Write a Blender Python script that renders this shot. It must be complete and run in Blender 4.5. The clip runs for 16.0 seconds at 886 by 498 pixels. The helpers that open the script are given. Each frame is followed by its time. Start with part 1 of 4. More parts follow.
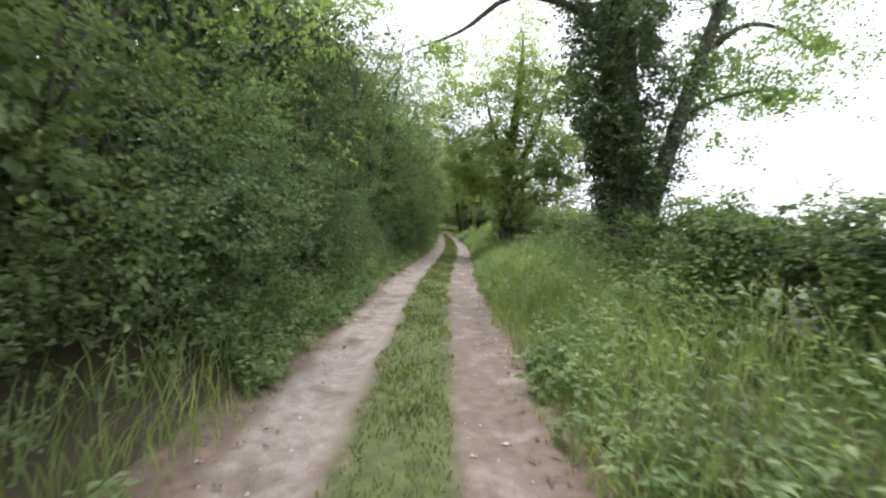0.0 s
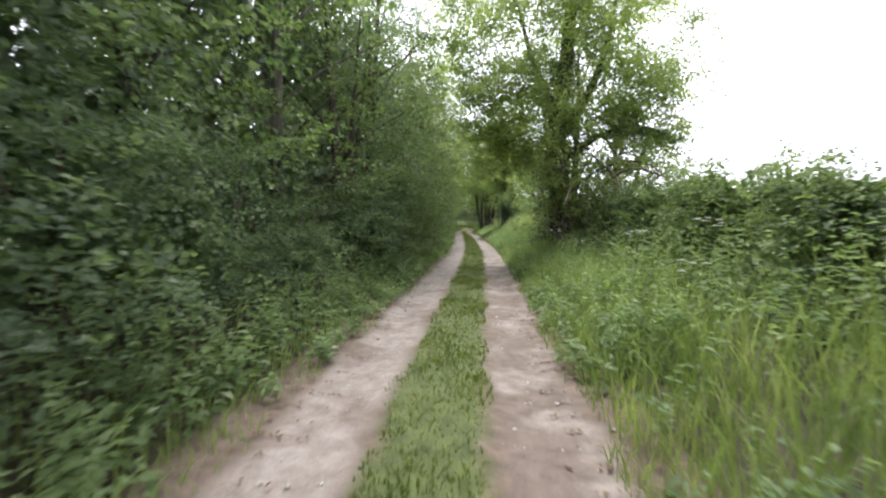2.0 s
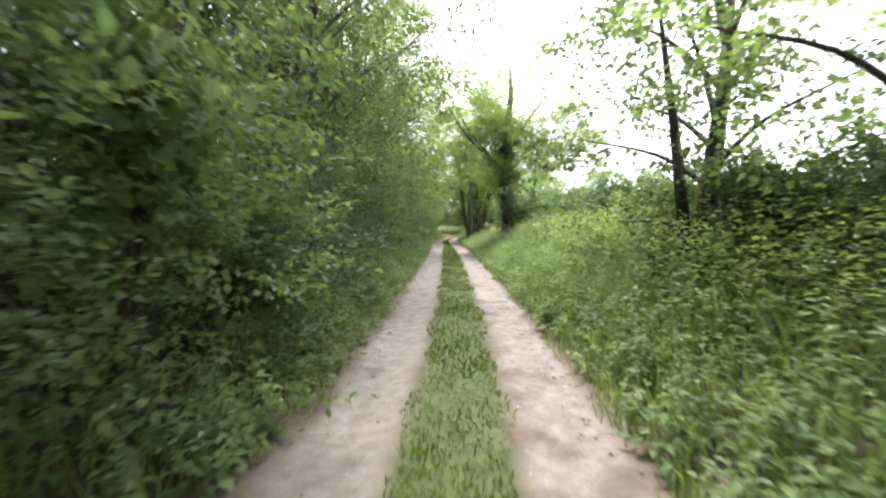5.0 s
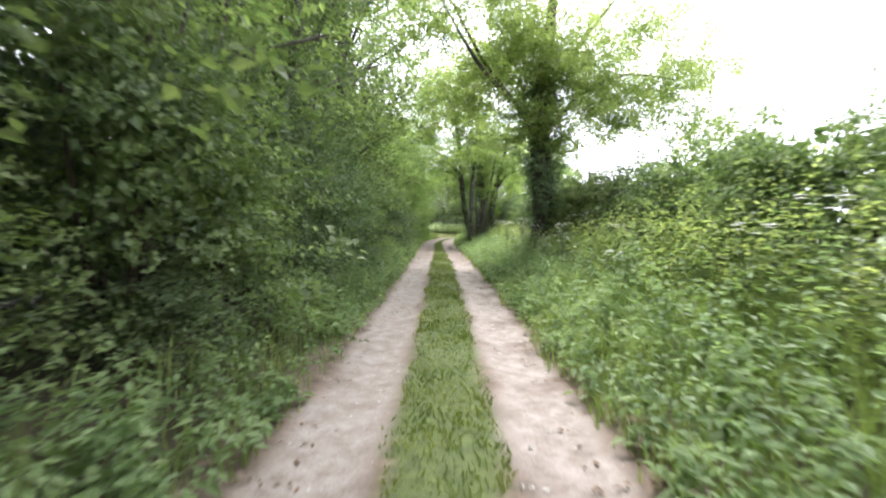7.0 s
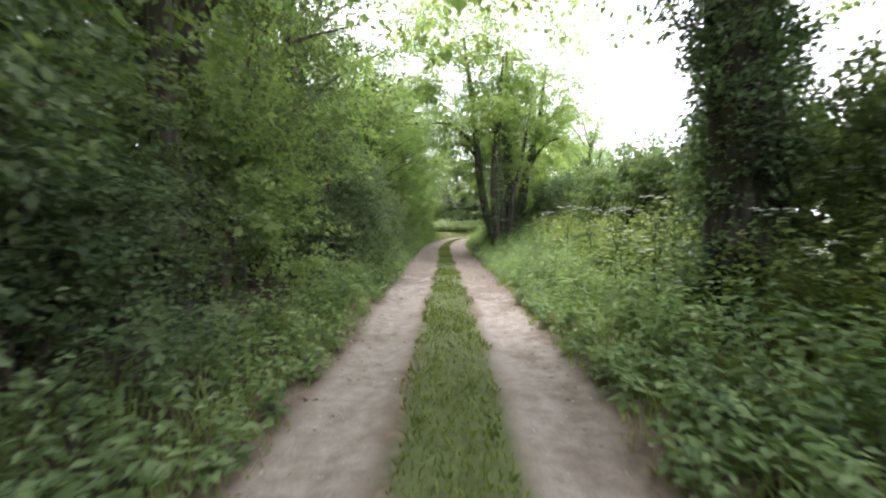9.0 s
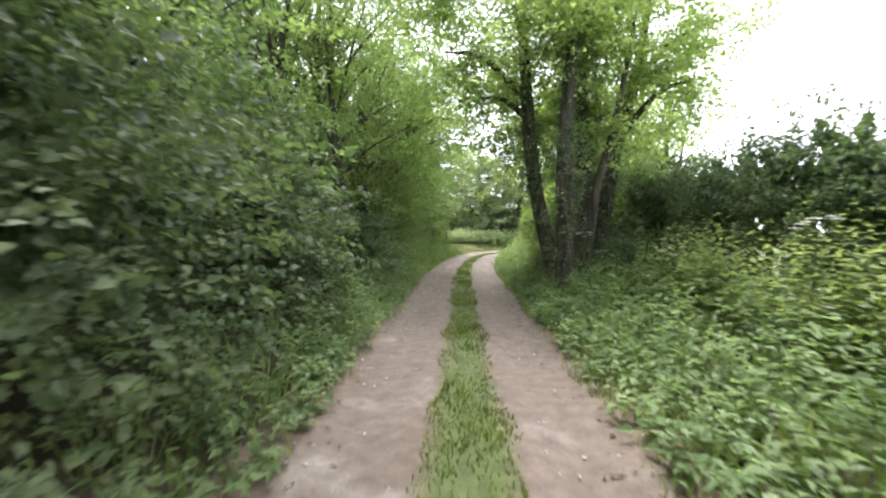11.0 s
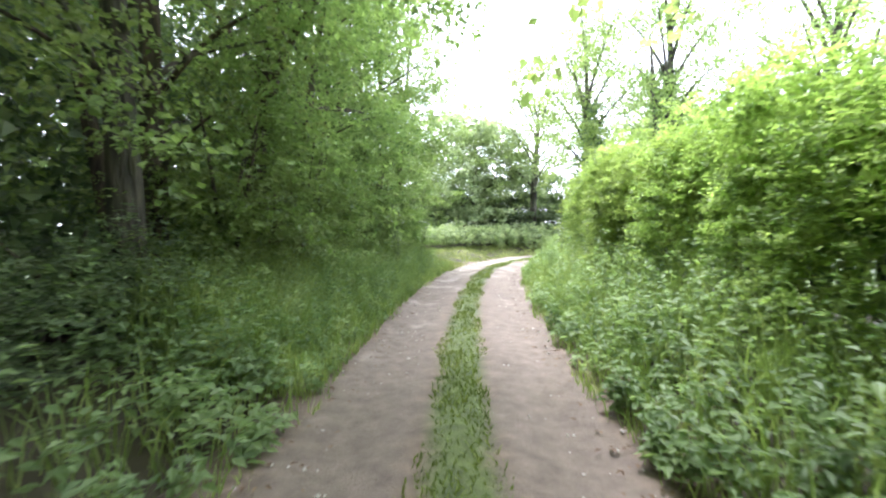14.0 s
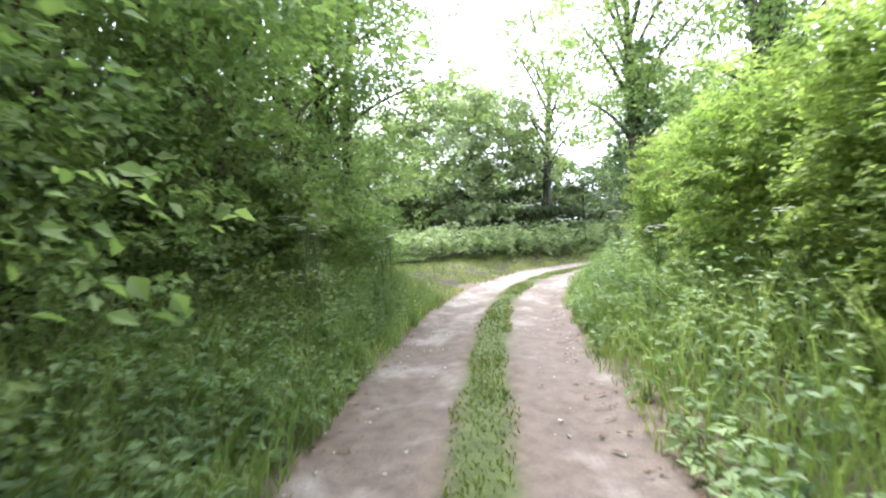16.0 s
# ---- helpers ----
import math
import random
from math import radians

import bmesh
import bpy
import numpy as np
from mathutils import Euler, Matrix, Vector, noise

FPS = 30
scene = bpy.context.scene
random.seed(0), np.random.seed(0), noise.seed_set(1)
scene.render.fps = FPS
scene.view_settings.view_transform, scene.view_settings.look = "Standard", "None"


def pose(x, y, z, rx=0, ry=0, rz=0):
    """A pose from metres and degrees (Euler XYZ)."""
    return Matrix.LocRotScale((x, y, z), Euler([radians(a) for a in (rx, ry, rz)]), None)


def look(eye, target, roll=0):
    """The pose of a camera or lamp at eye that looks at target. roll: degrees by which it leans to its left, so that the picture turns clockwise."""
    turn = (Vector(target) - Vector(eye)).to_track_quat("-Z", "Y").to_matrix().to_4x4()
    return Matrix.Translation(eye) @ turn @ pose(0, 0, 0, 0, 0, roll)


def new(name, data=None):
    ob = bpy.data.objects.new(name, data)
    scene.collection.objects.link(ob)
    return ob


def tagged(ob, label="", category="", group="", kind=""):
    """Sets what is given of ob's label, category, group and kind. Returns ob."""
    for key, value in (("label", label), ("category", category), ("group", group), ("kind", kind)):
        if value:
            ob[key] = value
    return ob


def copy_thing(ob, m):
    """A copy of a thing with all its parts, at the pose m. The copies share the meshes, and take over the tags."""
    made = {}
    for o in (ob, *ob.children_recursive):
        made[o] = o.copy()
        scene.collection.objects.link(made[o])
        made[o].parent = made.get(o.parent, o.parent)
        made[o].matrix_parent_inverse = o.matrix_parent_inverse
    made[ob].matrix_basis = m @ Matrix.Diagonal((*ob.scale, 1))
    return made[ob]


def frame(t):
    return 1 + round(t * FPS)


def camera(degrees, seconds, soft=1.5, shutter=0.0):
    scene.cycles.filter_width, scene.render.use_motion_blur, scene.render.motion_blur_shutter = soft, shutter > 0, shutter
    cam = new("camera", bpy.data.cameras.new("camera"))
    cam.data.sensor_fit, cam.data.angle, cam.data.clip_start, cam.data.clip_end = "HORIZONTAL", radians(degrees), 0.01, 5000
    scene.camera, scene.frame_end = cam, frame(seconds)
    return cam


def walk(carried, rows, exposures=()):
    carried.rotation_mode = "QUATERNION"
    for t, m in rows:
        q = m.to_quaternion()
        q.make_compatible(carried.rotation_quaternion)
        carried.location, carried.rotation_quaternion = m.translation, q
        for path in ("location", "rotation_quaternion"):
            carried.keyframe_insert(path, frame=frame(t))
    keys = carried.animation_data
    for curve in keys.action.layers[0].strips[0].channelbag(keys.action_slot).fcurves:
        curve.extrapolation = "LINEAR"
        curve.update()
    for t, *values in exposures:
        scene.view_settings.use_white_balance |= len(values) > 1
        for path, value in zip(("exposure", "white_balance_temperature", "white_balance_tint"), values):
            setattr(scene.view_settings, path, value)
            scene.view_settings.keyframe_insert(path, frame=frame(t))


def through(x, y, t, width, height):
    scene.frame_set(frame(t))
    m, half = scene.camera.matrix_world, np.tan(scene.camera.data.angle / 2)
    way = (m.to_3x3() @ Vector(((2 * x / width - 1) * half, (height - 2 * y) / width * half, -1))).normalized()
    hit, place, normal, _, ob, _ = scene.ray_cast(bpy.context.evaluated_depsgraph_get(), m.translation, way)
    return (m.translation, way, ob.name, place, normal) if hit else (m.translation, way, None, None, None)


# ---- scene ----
cam = camera(90.0, 16.0, soft=2.15, shutter=0.25)
PATH = [
    (0, (-0.034, 0.001, 1.578), (0.008, 1.997, 1.466), 2.9),
    (0.5, (0.004, 1.836, 1.549), (-0.029, 3.832, 1.416), 1.3),
    (1, (0.017, 3.813, 1.537), (-0.051, 5.807, 1.401), 1.0),
    (1.5, (0.037, 6.022, 1.488), (-0.026, 8.016, 1.344), 1.2),
    (2, (0.127, 8.374, 1.461), (0.083, 10.369, 1.334), 0.3),
    (2.5, (0.217, 10.654, 1.438), (0.198, 12.65, 1.311), -0.3),
    (3, (0.362, 13.119, 1.441), (0.361, 15.114, 1.309), -0.3),
    (3.5, (0.514, 15.585, 1.477), (0.529, 17.581, 1.351), -1.2),
    (4, (0.633, 17.931, 1.486), (0.642, 19.927, 1.372), -0.9),
    (6.5, (1.118, 30.69, 1.553), (1.16, 32.687, 1.451), -0.1),
    (7, (1.224, 33.43, 1.537), (1.264, 35.426, 1.42), 0.3),
    (7.5, (1.297, 36.066, 1.54), (1.331, 38.063, 1.427), 0.9),
    (8, (1.363, 38.437, 1.486), (1.379, 40.432, 1.345), -0.1),
    (8.5, (1.371, 40.666, 1.44), (1.375, 42.661, 1.303), 0.1),
    (9, (1.406, 42.76, 1.416), (1.409, 44.756, 1.289), -0.7),
    (11.5, (1.439, 53.508, 1.522), (1.351, 55.506, 1.431), 0.9),
    (12, (1.394, 55.421, 1.504), (1.321, 57.419, 1.397), 1.4),
    (12.5, (1.429, 57.263, 1.489), (1.376, 59.26, 1.377), 0.5),
    (13, (1.463, 59.189, 1.525), (1.411, 61.186, 1.421), 0.5),
    (13.5, (1.463, 60.985, 1.51), (1.418, 62.982, 1.405), 0.8),
    (14, (1.496, 62.566, 1.478), (1.46, 64.562, 1.368), -0.5),
    (14.5, (1.536, 64.082, 1.464), (1.501, 66.078, 1.34), -1.3),
    (15, (1.587, 65.613, 1.509), (1.551, 67.609, 1.385), -1.9),
    (15.5, (1.635, 67.133, 1.5), (1.605, 69.129, 1.393), -1.9),
    (16, (1.696, 68.532, 1.514), (1.678, 70.528, 1.412), -3.1),
]
# seconds, stops, kelvin, tint
EXPOSURES = [(0, 0.74, 6080, 20), (2.5, 1.08, 6080, 20), (4.2, 1.52, 6080, 20), (6.3, 1.65, 6030, 20), (7.2, 1.72, 6030, 20), (8, 1.35, 6080, 20), (9, 1.42, 6080, 20), (11.4, 1.6, 6030, 20),
             (12.2, 1.6, 6030, 20), (13.0, 1.75, 5880, 20), (14, 2.15, 5680, 20), (15, 2.05, 5630, 20), (15.5, 1.95, 5680, 20), (16, 1.9, 5680, 20)]
walk(cam, [(t, look(eye, target, roll)) for t, eye, target, roll in PATH], EXPOSURES)

# ---- light: a bright overcast sky with a veiled high sun ----
world = bpy.data.worlds.new("overcast_sky")
scene.world = world
world.use_nodes = True
wn, wl = world.node_tree.nodes, world.node_tree.links
sky = wn.new("ShaderNodeTexSky")
sky.sky_type = "NISHITA"
sky.sun_disc = False
sky.sun_elevation = radians(66.4)
sky.sun_rotation = radians(-15.0)
sky.dust_density = 4.0
pale = wn.new("ShaderNodeHueSaturation")
pale.inputs["Saturation"].default_value = 0.18
cloud = wn.new("ShaderNodeMix")
cloud.data_type = "RGBA"
cloud.inputs["Factor"].default_value = 0.7
cloud.inputs["B"].default_value = (9.6, 9.8, 10.0, 1)
wl.new(sky.outputs[0], pale.inputs["Color"])
wl.new(pale.outputs[0], cloud.inputs["A"])
wl.new(cloud.outputs["Result"], wn["Background"].inputs[0])
wn["Background"].inputs[1].default_value = 0.15

sun_data = bpy.data.lights.new("sun", "SUN")
sun_data.energy = 2.0
sun_data.angle = radians(20)
sun_data.color = (1.0, 0.96, 0.88)
sun = new("sun", sun_data)
sun.matrix_world = look((-4.14, 15.45, 36.6), (0, 0, 0))


# ---- materials ----
def material(name):
    m = bpy.data.materials.new(name)
    m.use_nodes = True
    m.node_tree.nodes.clear()
    return m, m.node_tree.nodes, m.node_tree.links


def ramp(n, stops):
    r = n.new("ShaderNodeValToRGB")
    while len(r.color_ramp.elements) < len(stops):
        r.color_ramp.elements.new(0.5)
    for e, (p, c) in zip(r.color_ramp.elements, stops):
        e.position, e.color = p, (*c, 1)
    return r


def noise_tex(n, l, scale, detail=4.0, rough=0.55, coord="Object"):
    tc = n.new("ShaderNodeTexCoord")
    t = n.new("ShaderNodeTexNoise")
    t.inputs["Scale"].default_value, t.inputs["Detail"].default_value = scale, detail
    t.inputs["Roughness"].default_value = rough
    l.new(tc.outputs[coord], t.inputs["Vector"])
    return t


def mixed(n, l, a, b, f, mode="MIX"):
    m = n.new("ShaderNodeMix")
    m.data_type, m.blend_type = "RGBA", mode
    for socket, v in (("A", a), ("B", b), ("Factor", f)):
        if isinstance(v, (tuple, float, int)):
            m.inputs[socket].default_value = (*v, 1) if isinstance(v, tuple) else v
        else:
            l.new(v, m.inputs[socket])
    return m.outputs["Result"]


def maths(n, l, op, *values):
    m = n.new("ShaderNodeMath")
    m.operation = op
    for i, v in enumerate(values):
        if isinstance(v, (float, int)):
            m.inputs[i].default_value = v
        else:
            l.new(v, m.inputs[i])
    return m.outputs[0]


def leaf_material(name, dark, mid, light, through=0.4, gloss=0.3, rough=0.5):
    """Leaves that differ one by one and plant by plant, let light through and shine a little."""
    m, n, l = material(name)
    geo, info = n.new("ShaderNodeNewGeometry"), n.new("ShaderNodeObjectInfo")
    tone = ramp(n, [(0.0, dark), (0.5, mid), (0.95, light), (1.0, tuple(1.25 * c for c in light))])
    # noise lobes also put lit sprays and shaded gaps into the leaf tone
    patch, spray = noise_tex(n, l, 0.8, 1.0), noise_tex(n, l, 2.4, 1.5)
    clump = maths(n, l, "ADD", maths(n, l, "MULTIPLY", patch.outputs["Fac"], 0.9), maths(n, l, "MULTIPLY", spray.outputs["Fac"], 1.9))
    amount = maths(n, l, "ADD", maths(n, l, "MULTIPLY", geo.outputs["Random Per Island"], 0.35), maths(n, l, "SUBTRACT", clump, 1.08))
    l.new(amount, tone.inputs["Fac"])
    plant = n.new("ShaderNodeHueSaturation")
    l.new(maths(n, l, "ADD", maths(n, l, "MULTIPLY", info.outputs["Random"], 0.02), 0.486), plant.inputs["Hue"])
    l.new(maths(n, l, "ADD", maths(n, l, "MULTIPLY", info.outputs["Random"], 0.4), 0.8), plant.inputs["Value"])
    l.new(tone.outputs[0], plant.inputs["Color"])
    p = n.new("ShaderNodeBsdfPrincipled")
    p.inputs["Roughness"].default_value = rough
    p.inputs["Specular IOR Level"].default_value = gloss
    l.new(plant.outputs[0], p.inputs["Base Color"])
    tr = n.new("ShaderNodeBsdfTranslucent")
    l.new(mixed(n, l, plant.outputs[0], (1.75, 1.9, 1.12), 1.0, "MULTIPLY"), tr.inputs["Color"])
    mx, out = n.new("ShaderNodeMixShader"), n.new("ShaderNodeOutputMaterial")
    mx.inputs[0].default_value = through
    l.new(p.outputs[0], mx.inputs[1])
    l.new(tr.outputs[0], mx.inputs[2])
    l.new(mx.outputs[0], out.inputs[0])
    return m


def bark_material(name, dark, light, scale=9.0):
    m, n, l = material(name)
    tc, mp = n.new("ShaderNodeTexCoord"), n.new("ShaderNodeMapping")
    mp.inputs["Scale"].default_value = (1, 1, 0.18)
    l.new(tc.outputs["Object"], mp.inputs["Vector"])
    ridges, moss = n.new("ShaderNodeTexNoise"), noise_tex(n, l, 1.3, 3.0)
    ridges.inputs["Scale"].default_value, ridges.inputs["Detail"].default_value = scale, 6
    l.new(mp.outputs[0], ridges.inputs["Vector"])
    tone = ramp(n, [(0.36, dark), (0.62, light)])
    l.new(ridges.outputs["Fac"], tone.inputs["Fac"])
    green = ramp(n, [(0.52, (0, 0, 0)), (0.68, (0.6, 0.6, 0.6))])
    l.new(moss.outputs["Fac"], green.inputs["Fac"])
    p, out, bump = n.new("ShaderNodeBsdfPrincipled"), n.new("ShaderNodeOutputMaterial"), n.new("ShaderNodeBump")
    l.new(mixed(n, l, tone.outputs[0], (0.055, 0.075, 0.03), green.outputs[0]), p.inputs["Base Color"])
    p.inputs["Roughness"].default_value = 0.9
    bump.inputs["Strength"].default_value, bump.inputs["Distance"].default_value = 1.0, 0.08
    l.new(ridges.outputs["Fac"], bump.inputs["Height"])
    l.new(bump.outputs[0], p.inputs["Normal"])
    l.new(p.outputs[0], out.inputs[0])
    return m


def plain_material(name, dark, light, scale, rough=0.85, detail=6.0):
    m, n, l = material(name)
    t = noise_tex(n, l, scale, detail)
    geo = n.new("ShaderNodeNewGeometry")
    tone = ramp(n, [(0.25, dark), (0.75, light)])
    l.new(maths(n, l, "ADD", maths(n, l, "MULTIPLY", t.outputs["Fac"], 0.6), maths(n, l, "MULTIPLY", geo.outputs["Random Per Island"], 0.4)), tone.inputs["Fac"])
    p, out, bump = n.new("ShaderNodeBsdfPrincipled"), n.new("ShaderNodeOutputMaterial"), n.new("ShaderNodeBump")
    l.new(tone.outputs[0], p.inputs["Base Color"])
    p.inputs["Roughness"].default_value = rough
    bump.inputs["Strength"].default_value, bump.inputs["Distance"].default_value = 0.5, 0.02
    l.new(t.outputs["Fac"], bump.inputs["Height"])
    l.new(bump.outputs[0], p.inputs["Normal"])
    l.new(p.outputs[0], out.inputs[0])
    return m


def road_material():
    """Chalky stone in two wheel tracks, brown trodden edges, soil under the grass between."""
    m, n, l = material("chalk_track")
    at = n.new("ShaderNodeAttribute")
    at.attribute_name = "across"
    wide, fine, grit = noise_tex(n, l, 1.4, 3.0), noise_tex(n, l, 7.0, 6.0), noise_tex(n, l, 45.0, 6.0, 0.7)
    d = maths(n, l, "ABSOLUTE", maths(n, l, "SUBTRACT", maths(n, l, "ABSOLUTE", at.outputs["Fac"]), 0.80))
    ragged = maths(n, l, "ADD", maths(n, l, "MULTIPLY", maths(n, l, "SUBTRACT", wide.outputs["Fac"], 0.5), 0.34),
                   maths(n, l, "MULTIPLY", maths(n, l, "SUBTRACT", fine.outputs["Fac"], 0.5), 0.26))
    d = maths(n, l, "ADD", d, ragged)
    strip = n.new("ShaderNodeAttribute")
    strip.attribute_name = "strip"
    chalk = ramp(n, [(0.25, (0.14, 0.108, 0.082)), (0.46, (0.26, 0.22, 0.182)), (0.7, (0.43, 0.385, 0.335))])
    l.new(maths(n, l, "ADD", maths(n, l, "MULTIPLY", fine.outputs["Fac"], 0.55), maths(n, l, "MULTIPLY", grit.outputs["Fac"], 0.45)), chalk.inputs["Fac"])
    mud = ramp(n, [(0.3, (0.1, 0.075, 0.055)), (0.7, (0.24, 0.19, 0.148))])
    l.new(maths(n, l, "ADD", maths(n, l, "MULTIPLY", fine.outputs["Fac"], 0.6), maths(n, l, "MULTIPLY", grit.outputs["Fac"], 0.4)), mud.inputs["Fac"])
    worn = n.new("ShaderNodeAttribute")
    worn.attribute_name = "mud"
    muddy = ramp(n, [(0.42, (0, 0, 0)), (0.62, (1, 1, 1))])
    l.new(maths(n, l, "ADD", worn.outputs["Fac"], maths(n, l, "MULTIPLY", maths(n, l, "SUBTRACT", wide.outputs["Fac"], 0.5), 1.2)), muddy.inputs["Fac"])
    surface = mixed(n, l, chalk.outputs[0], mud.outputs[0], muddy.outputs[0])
    earth = ramp(n, [(0.3, (0.085, 0.06, 0.04)), (0.7, (0.22, 0.165, 0.12))])
    l.new(fine.outputs["Fac"], earth.inputs["Fac"])
    d = maths(n, l, "SUBTRACT", d, maths(n, l, "MULTIPLY", strip.outputs["Fac"], maths(n, l, "LESS_THAN", maths(n, l, "ABSOLUTE", at.outputs["Fac"]), 0.8)))
    edge = ramp(n, [(0.26, (0, 0, 0)), (0.42, (1, 1, 1))])
    l.new(d, edge.inputs["Fac"])
    moss = ramp(n, [(0.3, (0.055, 0.075, 0.02)), (0.7, (0.12, 0.155, 0.04))])
    l.new(fine.outputs["Fac"], moss.inputs["Fac"])
    inner = ramp(n, [(0.3, (1, 1, 1)), (0.48, (0, 0, 0))])
    l.new(maths(n, l, "ADD", maths(n, l, "ADD", maths(n, l, "ABSOLUTE", at.outputs["Fac"]), ragged), strip.outputs["Fac"]), inner.inputs["Fac"])
    p, out, bump = n.new("ShaderNodeBsdfPrincipled"), n.new("ShaderNodeOutputMaterial"), n.new("ShaderNodeBump")
    base = mixed(n, l, earth.outputs[0], moss.outputs[0], inner.outputs[0])
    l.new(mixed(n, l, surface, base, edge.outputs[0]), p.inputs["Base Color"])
    p.inputs["Roughness"].default_value = 0.82
    bump.inputs["Strength"].default_value, bump.inputs["Distance"].default_value = 0.8, 0.02
    l.new(grit.outputs["Fac"], bump.inputs["Height"])
    l.new(bump.outputs[0], p.inputs["Normal"])
    l.new(p.outputs[0], out.inputs[0])
    return m


HAZEL = leaf_material("hazel_leaf", (0.046, 0.073, 0.038), (0.107, 0.15, 0.072), (0.18, 0.23, 0.118))
MAPLE = leaf_material("field_maple_leaf", (0.051, 0.084, 0.035), (0.117, 0.165, 0.062), (0.198, 0.244, 0.107))
ASH = leaf_material("ash_leaf", (0.086, 0.13, 0.05), (0.178, 0.236, 0.088), (0.262, 0.32, 0.138), through=0.5)
# brighter copy of ash_leaf: backlight and haze are put into the colour
LIT_ASH = leaf_material("lit_ash_leaf", (0.11, 0.158, 0.064), (0.23, 0.285, 0.115), (0.32, 0.372, 0.172), through=0.66)
THORN = leaf_material("hawthorn_leaf", (0.042, 0.07, 0.036), (0.09, 0.134, 0.062), (0.155, 0.205, 0.1))
PRIVET = leaf_material("bright_hedge_leaf", (0.1, 0.148, 0.045), (0.215, 0.28, 0.086), (0.325, 0.388, 0.146), through=0.5)
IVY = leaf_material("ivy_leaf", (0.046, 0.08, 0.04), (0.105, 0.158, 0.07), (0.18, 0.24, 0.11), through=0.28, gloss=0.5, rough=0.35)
NETTLE = leaf_material("nettle_leaf", (0.082, 0.132, 0.058), (0.172, 0.245, 0.108), (0.26, 0.335, 0.165))
SAPLING = leaf_material("sapling_leaf", (0.082, 0.126, 0.046), (0.172, 0.24, 0.084), (0.26, 0.335, 0.138), through=0.45)
GRASS = leaf_material("grass_blade", (0.095, 0.14, 0.042), (0.185, 0.245, 0.075), (0.3, 0.34, 0.13), through=0.35)
TURF = leaf_material("turf_blade", (0.08, 0.12, 0.028), (0.145, 0.2, 0.044), (0.22, 0.26, 0.08), through=0.3)
STRAW = leaf_material("dry_grass_blade", (0.12, 0.155, 0.05), (0.22, 0.26, 0.095), (0.34, 0.36, 0.16), through=0.3)
SILVER = leaf_material("pale_leaf", (0.14, 0.18, 0.105), (0.26, 0.31, 0.185), (0.36, 0.41, 0.27), through=0.5)
BARK = bark_material("grey_bark", (0.03, 0.026, 0.02), (0.105, 0.095, 0.075))
BROWN = bark_material("brown_bark", (0.028, 0.02, 0.014), (0.1, 0.075, 0.05), 14.0)
# darker mossy bark for overhung trunks, their shade put into the colour
SHADED = bark_material("shaded_mossy_bark", (0.022, 0.02, 0.013), (0.088, 0.078, 0.052), 12.0)
DEAD = bark_material("dead_wood", (0.08, 0.06, 0.04), (0.24, 0.2, 0.15), 20.0)
SOIL = plain_material("leafy_soil", (0.025, 0.02, 0.012), (0.075, 0.065, 0.03), 3.0)
FIELD = plain_material("far_field", (0.05, 0.075, 0.02), (0.09, 0.12, 0.035), 0.4)
STONE = plain_material("chalk_stone", (0.3, 0.27, 0.23), (0.6, 0.57, 0.51), 30.0)
LITTER = plain_material("dead_leaf", (0.07, 0.04, 0.02), (0.2, 0.13, 0.07), 20.0)
PETAL = plain_material("white_petal", (0.4, 0.42, 0.34), (0.6, 0.61, 0.53), 40.0, 0.6)
STALK = plain_material("green_stalk", (0.06, 0.1, 0.03), (0.12, 0.16, 0.05), 12.0, 0.6)
ROAD = road_material()
rng = np.random.default_rng(7)


# ---- mesh helpers ----
def mesh_of(name, verts, faces, mat, smooth=False):
    """A mesh from arrays of places and of equal-sized faces."""
    me = bpy.data.meshes.new(name)
    verts, faces = np.asarray(verts, np.float32), np.asarray(faces, np.int32)
    k = faces.shape[1]
    me.vertices.add(len(verts))
    me.vertices.foreach_set("co", verts.ravel())
    me.loops.add(faces.size)
    me.loops.foreach_set("vertex_index", faces.ravel())
    me.polygons.add(len(faces))
    me.polygons.foreach_set("loop_start", np.arange(0, faces.size, k, dtype=np.int32))
    me.polygons.foreach_set("use_smooth", np.full(len(faces), smooth))
    me.update(calc_edges=True)
    me.materials.append(mat)
    return me


def part(name, me, parent, label=""):
    ob = new(name, me)
    ob.parent = parent
    return tagged(ob, label)


def thing(name, place, label, category, group="", kind=""):
    ob = new(name)
    ob.empty_display_size = 0.3
    ob.location = place
    return tagged(ob, label, category, group, kind)


def unit(v):
    return v / np.maximum(np.linalg.norm(v, axis=-1, keepdims=True), 1e-9)


def leaves(place, way, up, length, width):
    """Folded pointed leaves: base, two shoulders and a drooping tip."""
    n = len(place)
    length, width = np.reshape(length, (-1, 1)), np.reshape(width, (-1, 1))
    side = unit(np.cross(way, up))
    nor = unit(np.cross(side, way))
    v = np.empty((n, 4, 3))
    v[:, 0] = place
    v[:, 1] = place + way * length * 0.42 + side * width * 0.5 + nor * width * 0.14
    v[:, 2] = place + way * length - nor * length * 0.14
    v[:, 3] = place + way * length * 0.42 - side * width * 0.5 + nor * width * 0.14
    at = np.arange(n)[:, None, None] * 4
    f = (at + np.array([[0, 1, 2], [0, 2, 3]])).reshape(-1, 3)
    return v.reshape(-1, 3), f


